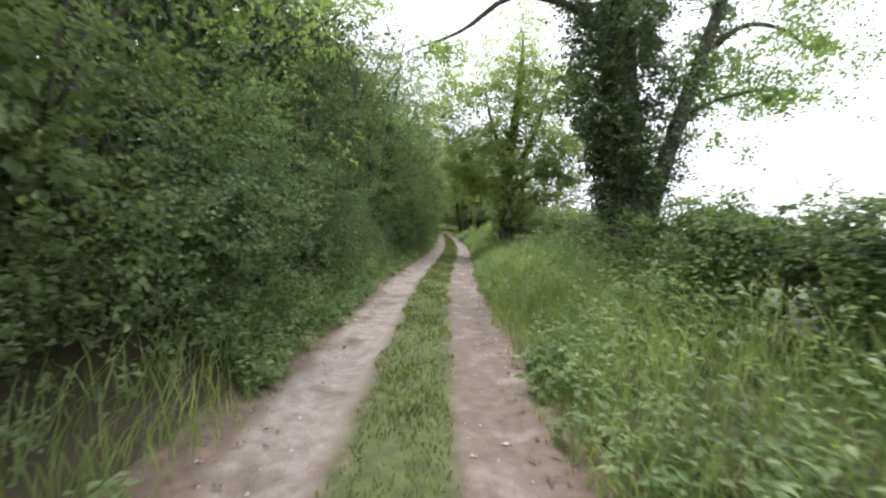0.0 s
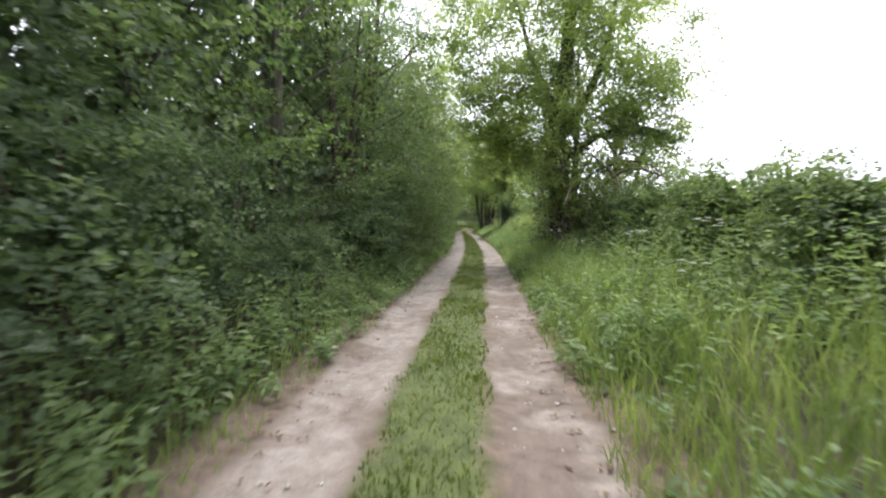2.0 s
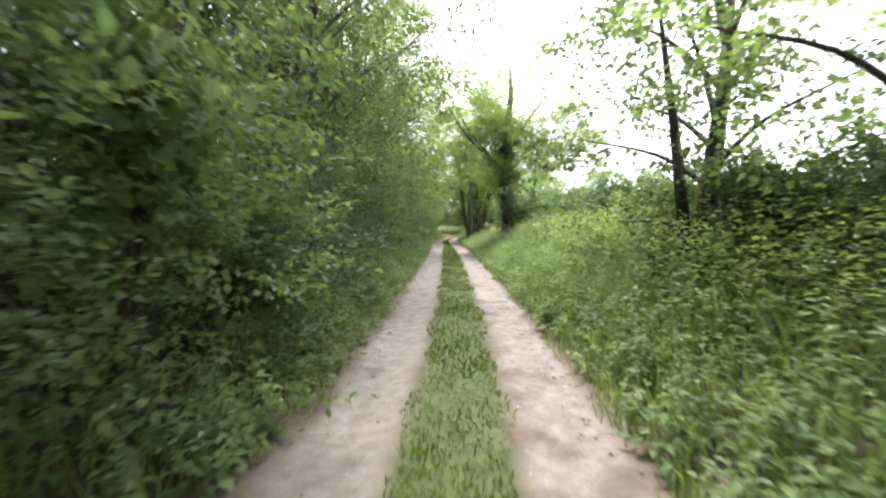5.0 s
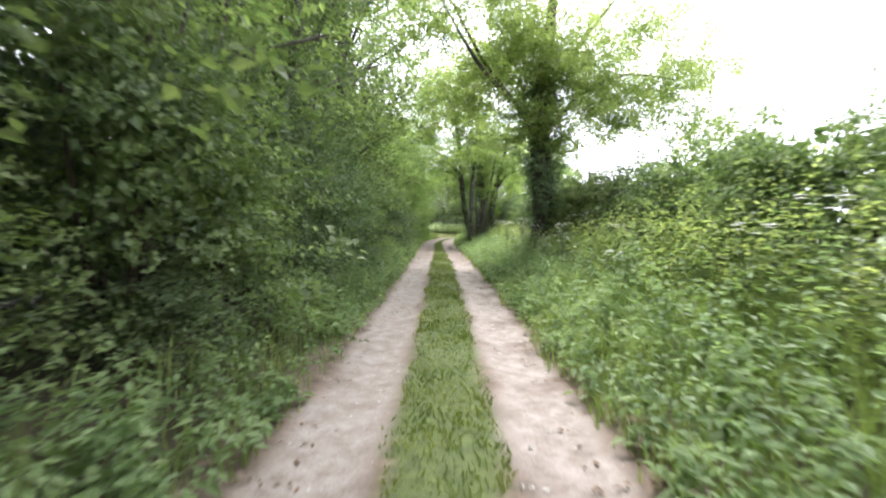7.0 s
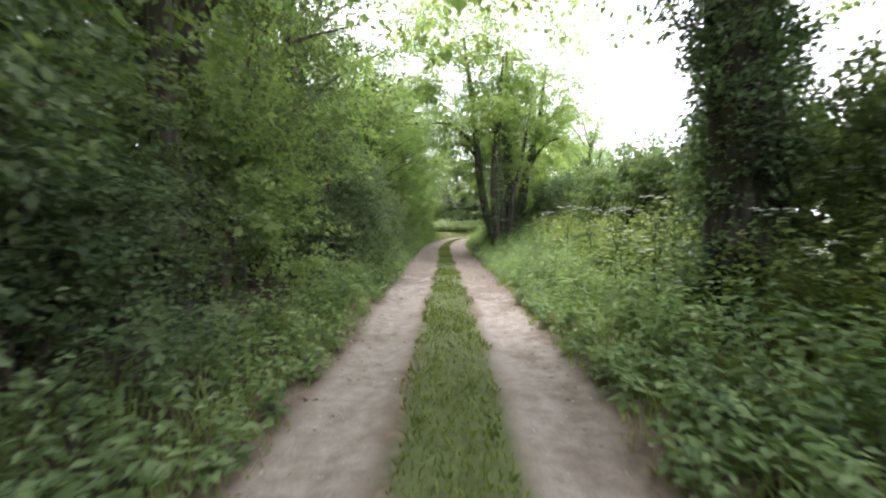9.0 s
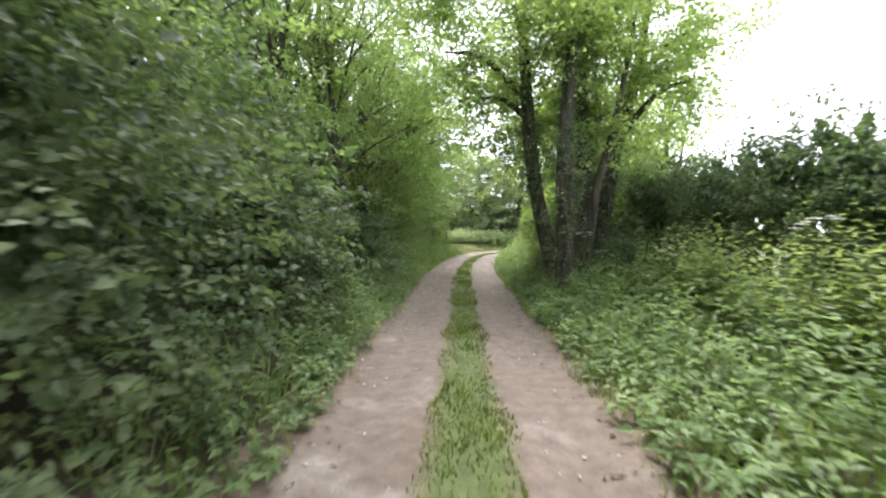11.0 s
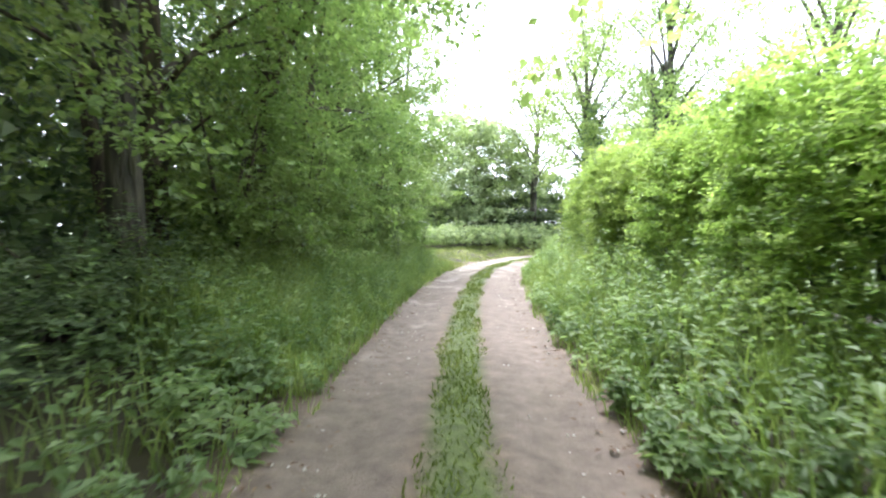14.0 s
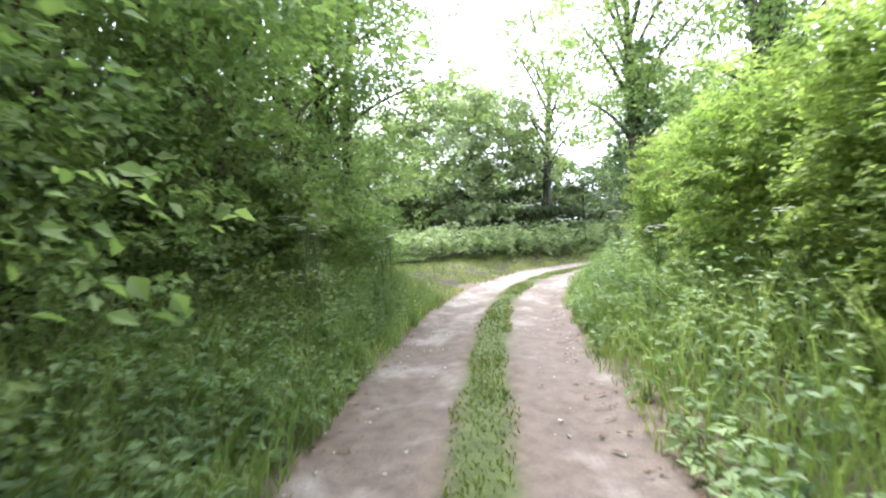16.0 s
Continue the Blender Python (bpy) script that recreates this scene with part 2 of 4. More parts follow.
def broad_leaves(place, way, up, length, width):
    """Rounder folded leaves with two shoulders a side, for the plants nearest to the lane."""
    n = len(place)
    length, width = np.reshape(length, (-1, 1)), np.reshape(width, (-1, 1))
    side = unit(np.cross(way, up))
    nor = unit(np.cross(side, way))
    v = np.empty((n, 6, 3))
    v[:, 0] = place
    for i, k in ((1, 1), (5, -1)):
        v[:, i] = place + way * length * 0.28 + k * side * width * 0.48 + nor * width * 0.12
    for i, k in ((2, 1), (4, -1)):
        v[:, i] = place + way * length * 0.66 + k * side * width * 0.42 + nor * width * 0.04
    v[:, 3] = place + way * length - nor * length * 0.16
    at = np.arange(n)[:, None, None] * 6
    return v.reshape(-1, 3), (at + np.array([[0, 1, 5], [1, 2, 5], [2, 4, 5], [2, 3, 4]])).reshape(-1, 3)


def sprays(r, hub, out, count, reach, size, spread=0.5, core=0.0, middle=None, heart=1.5, shape=leaves):
    """Twigs at the hubs, each with a spray of leaves along it."""
    n = len(hub)
    k = np.repeat(np.arange(n), count)
    m = len(k)
    out = unit(out * [1, 1, 0.55] + r.normal(0, 0.4, (n, 3)) * [1, 1, 0.6] + [0, 0, 0.08])
    along = r.uniform(-0.25, 1, (m, 1))
    place = hub[k] + out[k] * along * reach - [0, 0, 1] * (along.clip(0) ** 2) * reach * 0.25
    place = place + r.normal(0, reach * 0.22, (m, 3)) * [1, 1, 0.6]
    way = unit(out[k] * 0.6 + r.normal(0, spread + 0.15, (m, 3)) * [1, 1, 0.55] - [0, 0, 0.18])
    up = unit(np.array([0, 0, 0.78]) + r.normal(0, 0.36, (m, 3)) + out[k] * 0.6)
    s = size * r.uniform(0.6, 1.25, m)
    v, f = shape(place, way, up, s, s * r.uniform(0.6, 0.85, m))
    if core:
        # large shaded leaves deep in the plant
        k = r.integers(0, n, int(n * core))
        c = np.asarray(middle)[k] if middle is not None else hub.mean(0)
        p = c + (hub[k] - c) * r.uniform(0.25, 0.62, (len(k), 1))
        s = size * heart * r.uniform(0.8, 1.2, len(k))
        v, f = joined([(v, f), leaves(p, unit(r.normal(0, 1, (len(k), 3))), unit(out[k] + r.normal(0, 0.3, (len(k), 3))), s, s * 0.9)])
    return v, f


def blob(r, n, centre, radii, shell=0.55, bumps=7, towards=(0, 0, 0)):
    """Hubs and outward ways of a crown: flat drooping clumps of twigs on a lumpy shell, with gaps between them."""
    m = max(6, n // 7)
    d = unit(unit(r.normal(0, 1, (m, 3))) + np.asarray(towards, float))
    lump = unit(r.normal(0, 1, (bumps, 3)))
    swell = 0.68 + 0.54 * np.max(np.clip(d @ lump.T, 0, 1) ** 6, axis=1)
    rad = (shell + (1 - shell) * r.uniform(0, 1, m) ** 0.7) * swell
    rad = np.where(r.uniform(0, 1, m) < 0.14, rad * r.uniform(0.3, 0.9, m), rad)
    p = d * rad[:, None] * np.asarray(radii) + np.asarray(centre)
    s = (0.23 * float(np.prod(radii)) ** (1 / 3) + 0.06) * r.uniform(0.7, 1.35, (m, 1))
    k = r.integers(0, m, n)
    off = r.normal(0, 1, (n, 3)) * [1, 1, 0.42]
    fall = 0.28 * (off[:, :2] ** 2).sum(1, keepdims=True) * [[0, 0, 1.0]]
    return p[k] + (off - fall) * s[k], unit(d[k] * 0.7 + off * 0.45)


def joined(pieces):
    vs, fs, base = [], [], 0
    for v, f in pieces:
        vs.append(v)
        fs.append(f + base)
        base += len(v)
    return np.concatenate(vs), np.concatenate(fs)


def tube(path, radii, sides=9, wobble=0.0, r=None):
    """A tapered limb along a smoothed path."""
    path, radii = np.asarray(path, float), np.asarray(radii, float)
    t = np.linspace(0, len(path) - 1, (len(path) - 1) * 4 + 1)
    i = np.clip(t.astype(int), 0, len(path) - 2)
    u = (t - i)[:, None]
    pad = np.concatenate([2 * path[:1] - path[1:2], path, 2 * path[-1:] - path[-2:-1]])
    a, b, c, d = pad[i], pad[i + 1], pad[i + 2], pad[i + 3]
    line = 0.5 * (2 * b + (c - a) * u + (2 * a - 5 * b + 4 * c - d) * u**2 + (3 * b - a - 3 * c + d) * u**3)
    rad = np.interp(t, range(len(radii)), radii)
    way = unit(np.gradient(line, axis=0))
    ref = np.where(np.abs(way[:, 2:3]) > 0.9, [[1.0, 0, 0]], [[0, 0, 1.0]])
    s1 = unit(np.cross(way, ref))
    s2 = np.cross(way, s1)
    ang = np.linspace(0, 2 * np.pi, sides, endpoint=False)
    flute = 1 + wobble * (np.sin(ang * 3 + 0.7) * 0.5 + np.sin(ang * 5) * 0.4)[None, :]
    ring = rad[:, None] * flute
    if r is not None and wobble:
        ring = ring * (1 + r.normal(0, wobble * 0.3, ring.shape))
    v = line[:, None] + s1[:, None] * (np.cos(ang) * ring)[..., None] + s2[:, None] * (np.sin(ang) * ring)[..., None]
    m = len(line)
    q = np.arange(m - 1)[:, None] * sides + np.arange(sides)[None]
    w = np.arange(m - 1)[:, None] * sides + (np.arange(sides)[None] + 1) % sides
    f = np.stack([q, w, w + sides, q + sides], -1).reshape(-1, 4)
    return v.reshape(-1, 3), f


TRUNKS = {}


def limb(name, parent, path, radii, mat, sides=8, wobble=0.0):
    """A tapered stem, trunk or limb; limbs grow from their tree's first trunk."""
    host = TRUNKS.get(parent.name, parent) if name in ("limb", "dead_limb") else parent
    ob = part(name, mesh_of(name, *tube(path, radii, sides, wobble, rng), mat, True), host)
    if name == "trunk":
        TRUNKS.setdefault(parent.name, ob)
    return ob


# ---- the lane's line ----
LINE = np.array([(-0.4, -40), (-0.4, -14), (-0.25, 0), (-0.15, 6), (0.03, 12), (0.45, 18), (0.8, 23.5), (1.1, 29), (1.27, 35),
                 (1.42, 42), (1.5, 50), (1.52, 58), (1.53, 65), (1.74, 70), (2.17, 74), (2.74, 77), (3.6, 79.4), (5.0, 81.5),
                 (7.2, 83.1), (10.5, 83.9), (16, 84.2), (30, 84.2), (45, 84.2)])


def smooth_line(points, step=0.25):
    t = np.linspace(0, len(points) - 1, 1600)
    i = np.clip(t.astype(int), 0, len(points) - 2)
    u = (t - i)[:, None]
    pad = np.concatenate([2 * points[:1] - points[1:2], points, 2 * points[-1:] - points[-2:-1]])
    a, b, c, d = pad[i], pad[i + 1], pad[i + 2], pad[i + 3]
    p = 0.5 * (2 * b + (c - a) * u + (2 * a - 5 * b + 4 * c - d) * u**2 + (3 * b - a - 3 * c + d) * u**3)
    s = np.concatenate([[0], np.cumsum(np.linalg.norm(np.diff(p, axis=0), axis=1))])
    out = np.arange(0, s[-1], step)
    return np.stack([np.interp(out, s, p[:, 0]), np.interp(out, s, p[:, 1])], -1), out


LANE, LANE_S = smooth_line(LINE)
TANGENT = unit(np.gradient(LANE, axis=0))
NORMAL = np.stack([TANGENT[:, 1], -TANGENT[:, 0]], -1)


def centre(y):
    """The lane's middle at y, on its straight stretch."""
    return np.interp(y, LINE[:17, 1], LINE[:17, 0])


def across(x, y):
    """Signed distance from the lane's middle (right is positive), for arrays."""
    x, y = np.ravel(x), np.ravel(y)
    out = np.empty(len(x))
    for a in range(0, len(x), 4000):
        p = np.stack([x[a:a + 4000], y[a:a + 4000]], -1)
        d = p[:, None] - LANE[None, ::2]
        k = np.argmin((d**2).sum(-1), 1)
        out[a:a + 4000] = np.linalg.norm(d[np.arange(len(p)), k], axis=1) * np.sign((d[np.arange(len(p)), k] * NORMAL[::2][k]).sum(-1))
    return out


def profile(d):
    """Height across the lane: two worn wheel tracks, a crown between, low banks beyond the verges."""
    rut = -0.045 * np.exp(-((np.abs(d) - 0.8) / 0.3) ** 2)
    bank = 0.32 * np.clip((d - 1.9) / 2.2, 0, 1) + 0.3 * np.clip((-d - 1.6) / 1.4, 0, 1)
    return rut + bank


def rolling(x, y):
    return 0.03 * np.sin(x * 1.7 + y * 0.9) * np.sin(y * 0.8 - x * 0.6) + 0.02 * np.sin(y * 2.3 + x * 2.9)


def ground_z(x, y):
    d = across(x, y)
    return profile(d) + rolling(np.ravel(x), np.ravel(y)) * np.clip((np.abs(d) - 1.3) / 0.6, 0, 1)


# ---- ground and lane ----
def build_ground():
    xs = np.concatenate([[-900, -300, -120, -60, -30, -16, -11], np.arange(-9.5, 13, 0.3), [16, 22, 30, 45, 60, 120, 300, 900]])
    ys = np.concatenate([[-900, -300, -120, -60, -30, -18], np.arange(-12, 98, 0.4), [105, 120, 150, 200, 300, 500, 900, 1500]])
    gx, gy = np.meshgrid(xs, ys)
    d = across(gx, gy)
    z = ground_z(gx, gy) - 0.12 * np.clip((1.75 - np.abs(d)) / 0.3, 0, 1)
    v = np.stack([gx.ravel(), gy.ravel(), z], -1)
    w = len(xs)
    q = (np.arange(len(ys) - 1)[:, None] * w + np.arange(w - 1)[None]).ravel()
    f = np.stack([q, q + 1, q + w + 1, q + w], -1)
    me = mesh_of("ground", v, f, SOIL, True)
    me.materials.append(FIELD)
    mid = v[f].mean(1)
    me.polygons.foreach_set("material_index", ((mid[:, 0] > 6.9) | (mid[:, 0] < -8) | (mid[:, 1] > 98) | (mid[:, 1] < -12)).astype(np.int32))
    tagged(new("ground", me), "dark leafy soil under hedges and wood", "ground", kind="structure")


def build_road():
    cols = np.linspace(-1.7, 1.7, 35)
    n = len(LANE)
    p = LANE[:, None] + NORMAL[:, None] * cols[None, :, None]
    z = np.broadcast_to(profile(cols), (n, len(cols))).copy()
    z += 0.012 * np.sin(LANE_S[:, None] * 2.1 + cols * 3) + 0.01 * np.sin(LANE_S[:, None] * 5.3 - cols * 7) + rng.normal(0, 0.003, z.shape)
    z[:, [0, -1]] -= 0.06
    v = np.concatenate([p, z[..., None]], -1).reshape(-1, 3)
    w = len(cols)
    q = (np.arange(n - 1)[:, None] * w + np.arange(w - 1)[None]).ravel()
    f = np.stack([q, q + w, q + w + 1, q + 1], -1)[:, ::-1]
    me = mesh_of("road", v, f, ROAD, True)
    at = me.attributes.new("across", "FLOAT", "POINT")
    at.data.foreach_set("value", np.tile(cols, n).astype(np.float32))
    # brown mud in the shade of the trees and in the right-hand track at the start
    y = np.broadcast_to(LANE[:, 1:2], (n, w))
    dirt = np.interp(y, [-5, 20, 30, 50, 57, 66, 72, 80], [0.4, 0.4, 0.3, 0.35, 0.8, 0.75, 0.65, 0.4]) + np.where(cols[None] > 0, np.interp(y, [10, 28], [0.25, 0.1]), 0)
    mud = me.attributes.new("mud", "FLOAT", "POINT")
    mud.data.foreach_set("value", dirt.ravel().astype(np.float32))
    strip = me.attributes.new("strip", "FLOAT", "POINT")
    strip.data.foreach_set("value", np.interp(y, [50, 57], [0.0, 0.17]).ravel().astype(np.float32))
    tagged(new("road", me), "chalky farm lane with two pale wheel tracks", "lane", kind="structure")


build_ground()
build_road()


def blades(x, y, z, height, width, lean=0.45):
    """Bent grass blades of three triangles."""
    n = len(x)
    a = rng.uniform(0, 2 * np.pi, n)
    side = np.stack([np.cos(a), np.sin(a), np.zeros(n)], -1) * (np.asarray(width) / 2)[:, None]
    b = rng.uniform(0, 2 * np.pi, n)
    bend = np.stack([np.cos(b), np.sin(b), np.zeros(n)], -1) * (height * rng.uniform(0.1, lean, n))[:, None]
    base = np.stack([x, y, z - 0.02], -1)
    up = np.array([0, 0, 1.0]) * height[:, None]
    v = np.stack([base - side, base + side, base + up * 0.55 + bend * 0.35 + side * 0.75, base + up * 0.55 + bend * 0.35 - side * 0.75,
                  base + up * rng.uniform(0.82, 1, n)[:, None] + bend], 1)
    at = np.arange(n)[:, None, None] * 5
    return v.reshape(-1, 3), (at + np.array([[0, 1, 2], [0, 2, 3], [3, 2, 4]])).reshape(-1, 3)


def on_lane(n, s0, s1, d0, d1):
    """Random places along the lane between two distances from its middle."""
    s, d = rng.uniform(s0, s1, n), rng.uniform(d0, d1, n)
    k = np.clip((s / 0.25).astype(int), 0, len(LANE) - 1)
    p = LANE[k] + TANGENT[k] * (s - k * 0.25)[:, None] + NORMAL[k] * d[:, None]
    return p[:, 0], p[:, 1], d, s


S0 = float(LANE_S[np.argmin(np.abs(LANE[:, 1] + 3) + (LANE[:, 0] > 3) * 99)])
S_BEND = float(LANE_S[np.argmin(np.abs(LANE[:, 1] - 77) + (LANE[:, 0] > 5) * 99)])
S_END = S_BEND + 22


def patchy(x, y, scale, cut):
    """Keeps places where a slow noise lies over the cut."""
    return np.array([noise.noise(Vector((a * scale, b * scale, 3.3))) for a, b in zip(x, y)]) > cut


def build_turf():
    x, y, d, s = on_lane(76000, S0, S_END, -0.46, 0.46)
    keep = (np.abs(d) < np.interp(y, [50, 58, 66, 70], [0.33, 0.21, 0.2, 0.16]) + 0.08 * np.sin(s * 3.1) * np.sin(s * 1.3 + d) + 0.06)
    x, y, d = x[keep], y[keep], d[keep]
    h = rng.uniform(0.035, 0.09, len(x))
    v, f = blades(x, y, profile(d), h, rng.uniform(0.01, 0.022, len(x)), 1.0)
    tagged(new("centre_grass", mesh_of("centre_grass", v, f, TURF)), "short worn grass strip between the wheel tracks", "grass", kind="stuff")


def build_verge():
    grass, herbs = [], []
    for n, d0, d1, h0, h1 in ((19000, 1.08, 1.6, 0.15, 0.6), (21000, 1.5, 2.6, 0.6, 1.15), (11000, 2.5, 3.9, 1.0, 1.45),
                              (11000, -1.7, -1.12, 0.1, 0.4), (8000, -2.3, -1.6, 0.35, 0.8)):
        x, y, d, s = on_lane(n, S0, S_END, d0, d1)
        t = np.abs((d - d0) / (d1 - d0)) if d0 > 0 else np.abs((d - d1) / (d0 - d1))
        keep = (t > 0.25 * rng.uniform(0, 1, n) + 0.25 * np.sin(s * 2.7) * np.sin(s * 0.9)) | (np.abs(d) > 1.6)
        keep &= ~((d < 0) & (s > S_BEND))
        x, y, d, t = x[keep], y[keep], d[keep], t[keep]
        h = (h0 + (h1 - h0) * t) * rng.uniform(0.55, 1.15, len(x)) * np.where(d > 0, np.interp(y, [40, 45, 57, 62, 66], [1, 0.62, 0.62, 1, 1.12]), 1.0)
        grass.append(blades(x, y, ground_z(x, y), h, rng.uniform(0.007, 0.016, len(x)), 0.7))
    x, y, d, s = on_lane(11000, S_BEND - 11, S_BEND, -3.0, -1.2)
    h = np.interp(d, [-3.0, -1.9, -1.2], [1.15, 0.75, 0.3]) * rng.uniform(0.5, 1.2, len(x))
    grass.append(blades(x, y, ground_z(x, y), h, rng.uniform(0.008, 0.018, len(x)), 0.8))
    tagged(new("verge_grass", mesh_of("verge_grass", *joined(grass), GRASS)), "long rank grass on the lane's verges", "grass", kind="stuff")
    for n, d0, d1, h0, h1, s0, s1 in ((3000, 1.2, 2.1, 0.3, 0.85, S0, S_END), (5600, 1.9, 3.9, 0.8, 1.65, S0, S_END), (3000, -2.2, -1.25, 0.2, 0.9, S0, S_END),
                                      (900, -3.3, -1.5, 0.5, 1.25, S_BEND - 12, S_BEND - 1), (2700, 2.8, 3.75, 1.2, 1.65, S0 + 29, S0 + 62)):
        x, y, d, s = on_lane(n, s0, s1, d0, d1)
        keep = patchy(x, y, 0.5, -0.12) | (rng.uniform(0, 1, n) < np.interp(y, [4, 20, 30, 56, 66], [0.15, 0.2, 0.8, 0.8, 0.55]))
        keep &= ~((d > 0) & (rng.uniform(0, 1, n) < np.interp(y, [2, 22, 30], [0.25, 0.25, 0])))
        keep &= ~((d < 0) & (s > S_BEND))
        x, y, d = x[keep], y[keep], d[keep]
        t = np.abs((d - d0) / (d1 - d0)) if d0 > 0 else np.abs((d - d1) / (d0 - d1))
        h = (h0 + (h1 - h0) * t) * rng.uniform(0.6, 1.15, len(x)) * np.where(d > 1.5, np.interp(y, [26, 34, 41, 45, 60, 64, 67], [0.95, 1.2, 1.1, 0.9, 0.9, 1.0, 1.25]), 1.0)
        k = np.repeat(np.arange(len(x)), 17)
        u = rng.uniform(0.25, 1, len(k))
        a = rng.uniform(0, 2 * np.pi, len(k))
        place = np.stack([x[k] + rng.normal(0, 0.04, len(k)), y[k] + rng.normal(0, 0.04, len(k)), ground_z(x, y)[k] + h[k] * u], -1)
        way = unit(np.stack([np.cos(a), np.sin(a), rng.uniform(-0.35, 0.25, len(k))], -1))
        up = unit(np.array([0, 0, 1.0]) + rng.normal(0, 0.25, (len(k), 3)))
        size = (0.14 - 0.065 * u) * rng.uniform(0.7, 1.25, len(k))
        herbs.append(leaves(place, way, up, size * (0.9 if s0 > S0 else 1.0), size * (0.62 if s0 > S0 else 0.55)))
    v, f = herbs.pop()
    # same brightened ash leaf, lifting the bank's light through its colour
    tagged(new("bank_weeds", mesh_of("bank_weeds", v, f, LIT_ASH)), "light green brambles and weeds climbing the hedge bank", "weeds", kind="stuff")
    tagged(new("verge_nettles", mesh_of("verge_nettles", *joined(herbs), NETTLE)), "nettles and leafy weeds crowding the verges", "weeds", kind="stuff")


def build_bend_verge():
    """Short dry grass on the outside of the bend, before the nettles."""
    x, y, d, s = on_lane(30000, S_BEND - 1, S_END, -4.6, -1.15)
    keep = patchy(x, y, 1.1, -0.35)
    x, y, d = x[keep], y[keep], d[keep]
    v, f = blades(x, y, ground_z(x, y), rng.uniform(0.06, 0.2, len(x)), rng.uniform(0.012, 0.026, len(x)), 0.9)
    tagged(new("dry_verge", mesh_of("dry_verge", v, f, STRAW)), "short dry yellowish grass round the outside of the bend", "grass", kind="stuff")


def build_litter():
    x, y, d, s = on_lane(2600, S0, S_END, 0.45, 1.35)
    flip = rng.uniform(0, 1, len(x)) < 0.5
    k = np.clip((s / 0.25).astype(int), 0, len(LANE) - 1)
    p = LANE[k] + NORMAL[k] * np.where(flip, -d, d)[:, None]
    r = rng.uniform(0.006, 0.022, len(p))
    o = np.array([[1, 0, 0], [0, 1, 0], [-1, 0, 0], [0, -1, 0], [0, 0, 0.7], [0, 0, -0.7]])
    v = o[None] * r[:, None, None] * rng.uniform(0.6, 1.3, (len(p), 6, 3))
    v[..., :2] += p[:, None]
    v[..., 2] += (profile(d) + 0.002)[:, None]
    f = np.array([[0, 1, 4], [1, 2, 4], [2, 3, 4], [3, 0, 4], [1, 0, 5], [2, 1, 5], [3, 2, 5], [0, 3, 5]])
    tagged(new("loose_stones", mesh_of("loose_stones", v.reshape(-1, 3), (np.arange(len(p))[:, None, None] * 6 + f).reshape(-1, 3), STONE)),
           "small loose chalk stones in the wheel tracks", "stones", kind="stuff")
    x, y, d, s = on_lane(5200, S0, S_END, 0.85, 1.5)
    flip = rng.uniform(0, 1, len(x)) < 0.4
    k = np.clip((s / 0.25).astype(int), 0, len(LANE) - 1)
    p = LANE[k] + NORMAL[k] * np.where(flip, -d, d)[:, None]
    a = rng.uniform(0, 2 * np.pi, len(p))
    way = np.stack([np.cos(a), np.sin(a), rng.uniform(-0.05, 0.2, len(p))], -1)
    v, f = leaves(np.concatenate([p, (profile(d) + 0.018)[:, None]], -1), unit(way), np.tile([0.05, 0, 1.0], (len(p), 1)), rng.uniform(0.03, 0.07, len(p)), rng.uniform(0.015, 0.035, len(p)))
    tagged(new("leaf_litter", mesh_of("leaf_litter", v, f, LITTER)), "brown dead leaves along the track edges", "leaf litter", kind="stuff")


rng = np.random.default_rng(21)
build_turf()
rng = np.random.default_rng(22)
build_verge()
rng = np.random.default_rng(36)
build_bend_verge()
rng = np.random.default_rng(23)
build_litter()


# ---- plants ----
def make_shrub(leaf, height, radius, twigs, size, label, group="", count=16, shape=leaves):
    r = rng
    ob = thing("shrub", (0, 0, 0), label, "shrub", group)
    for k in range(5):
        a = r.uniform(0, 2 * np.pi)
        tip = np.array([np.cos(a) * radius * 0.55, np.sin(a) * radius * 0.55, height * r.uniform(0.6, 0.9)])
        limb("stem", ob, [(tip[0] * 0.15, tip[1] * 0.15, -0.15), tip * [0.5, 0.5, 0.5] + r.normal(0, 0.08, 3), tip], [0.045, 0.03, 0.012], BROWN, 6)
    hubs, outs = [], []
    for c, rad, share in (((0, 0, height * 0.36), (radius, radius, height * 0.36), 0.45), ((0.1, -0.1, height * 0.68), (radius * 0.85, radius * 0.9, height * 0.32), 0.4),
                          ((-0.2, 0.15, height * 0.2), (radius * 1.05, radius * 1.05, height * 0.2), 0.15)):
        p, d = blob(r, int(twigs * share), c, rad, 0.55, 9, (0.5, 0, 0.08))
        hubs.append(p)
        outs.append(d)
    p, d = np.concatenate(hubs), np.concatenate(outs)
    keep = (p[:, 2] > 0.08) & (np.hypot(p[:, 0], p[:, 1]) < 1.12 * radius)
    part("foliage", mesh_of("foliage", *sprays(r, p[keep], d[keep], count, 0.27, size, core=4.0, heart=1.7, shape=shape), leaf), ob)
    return ob


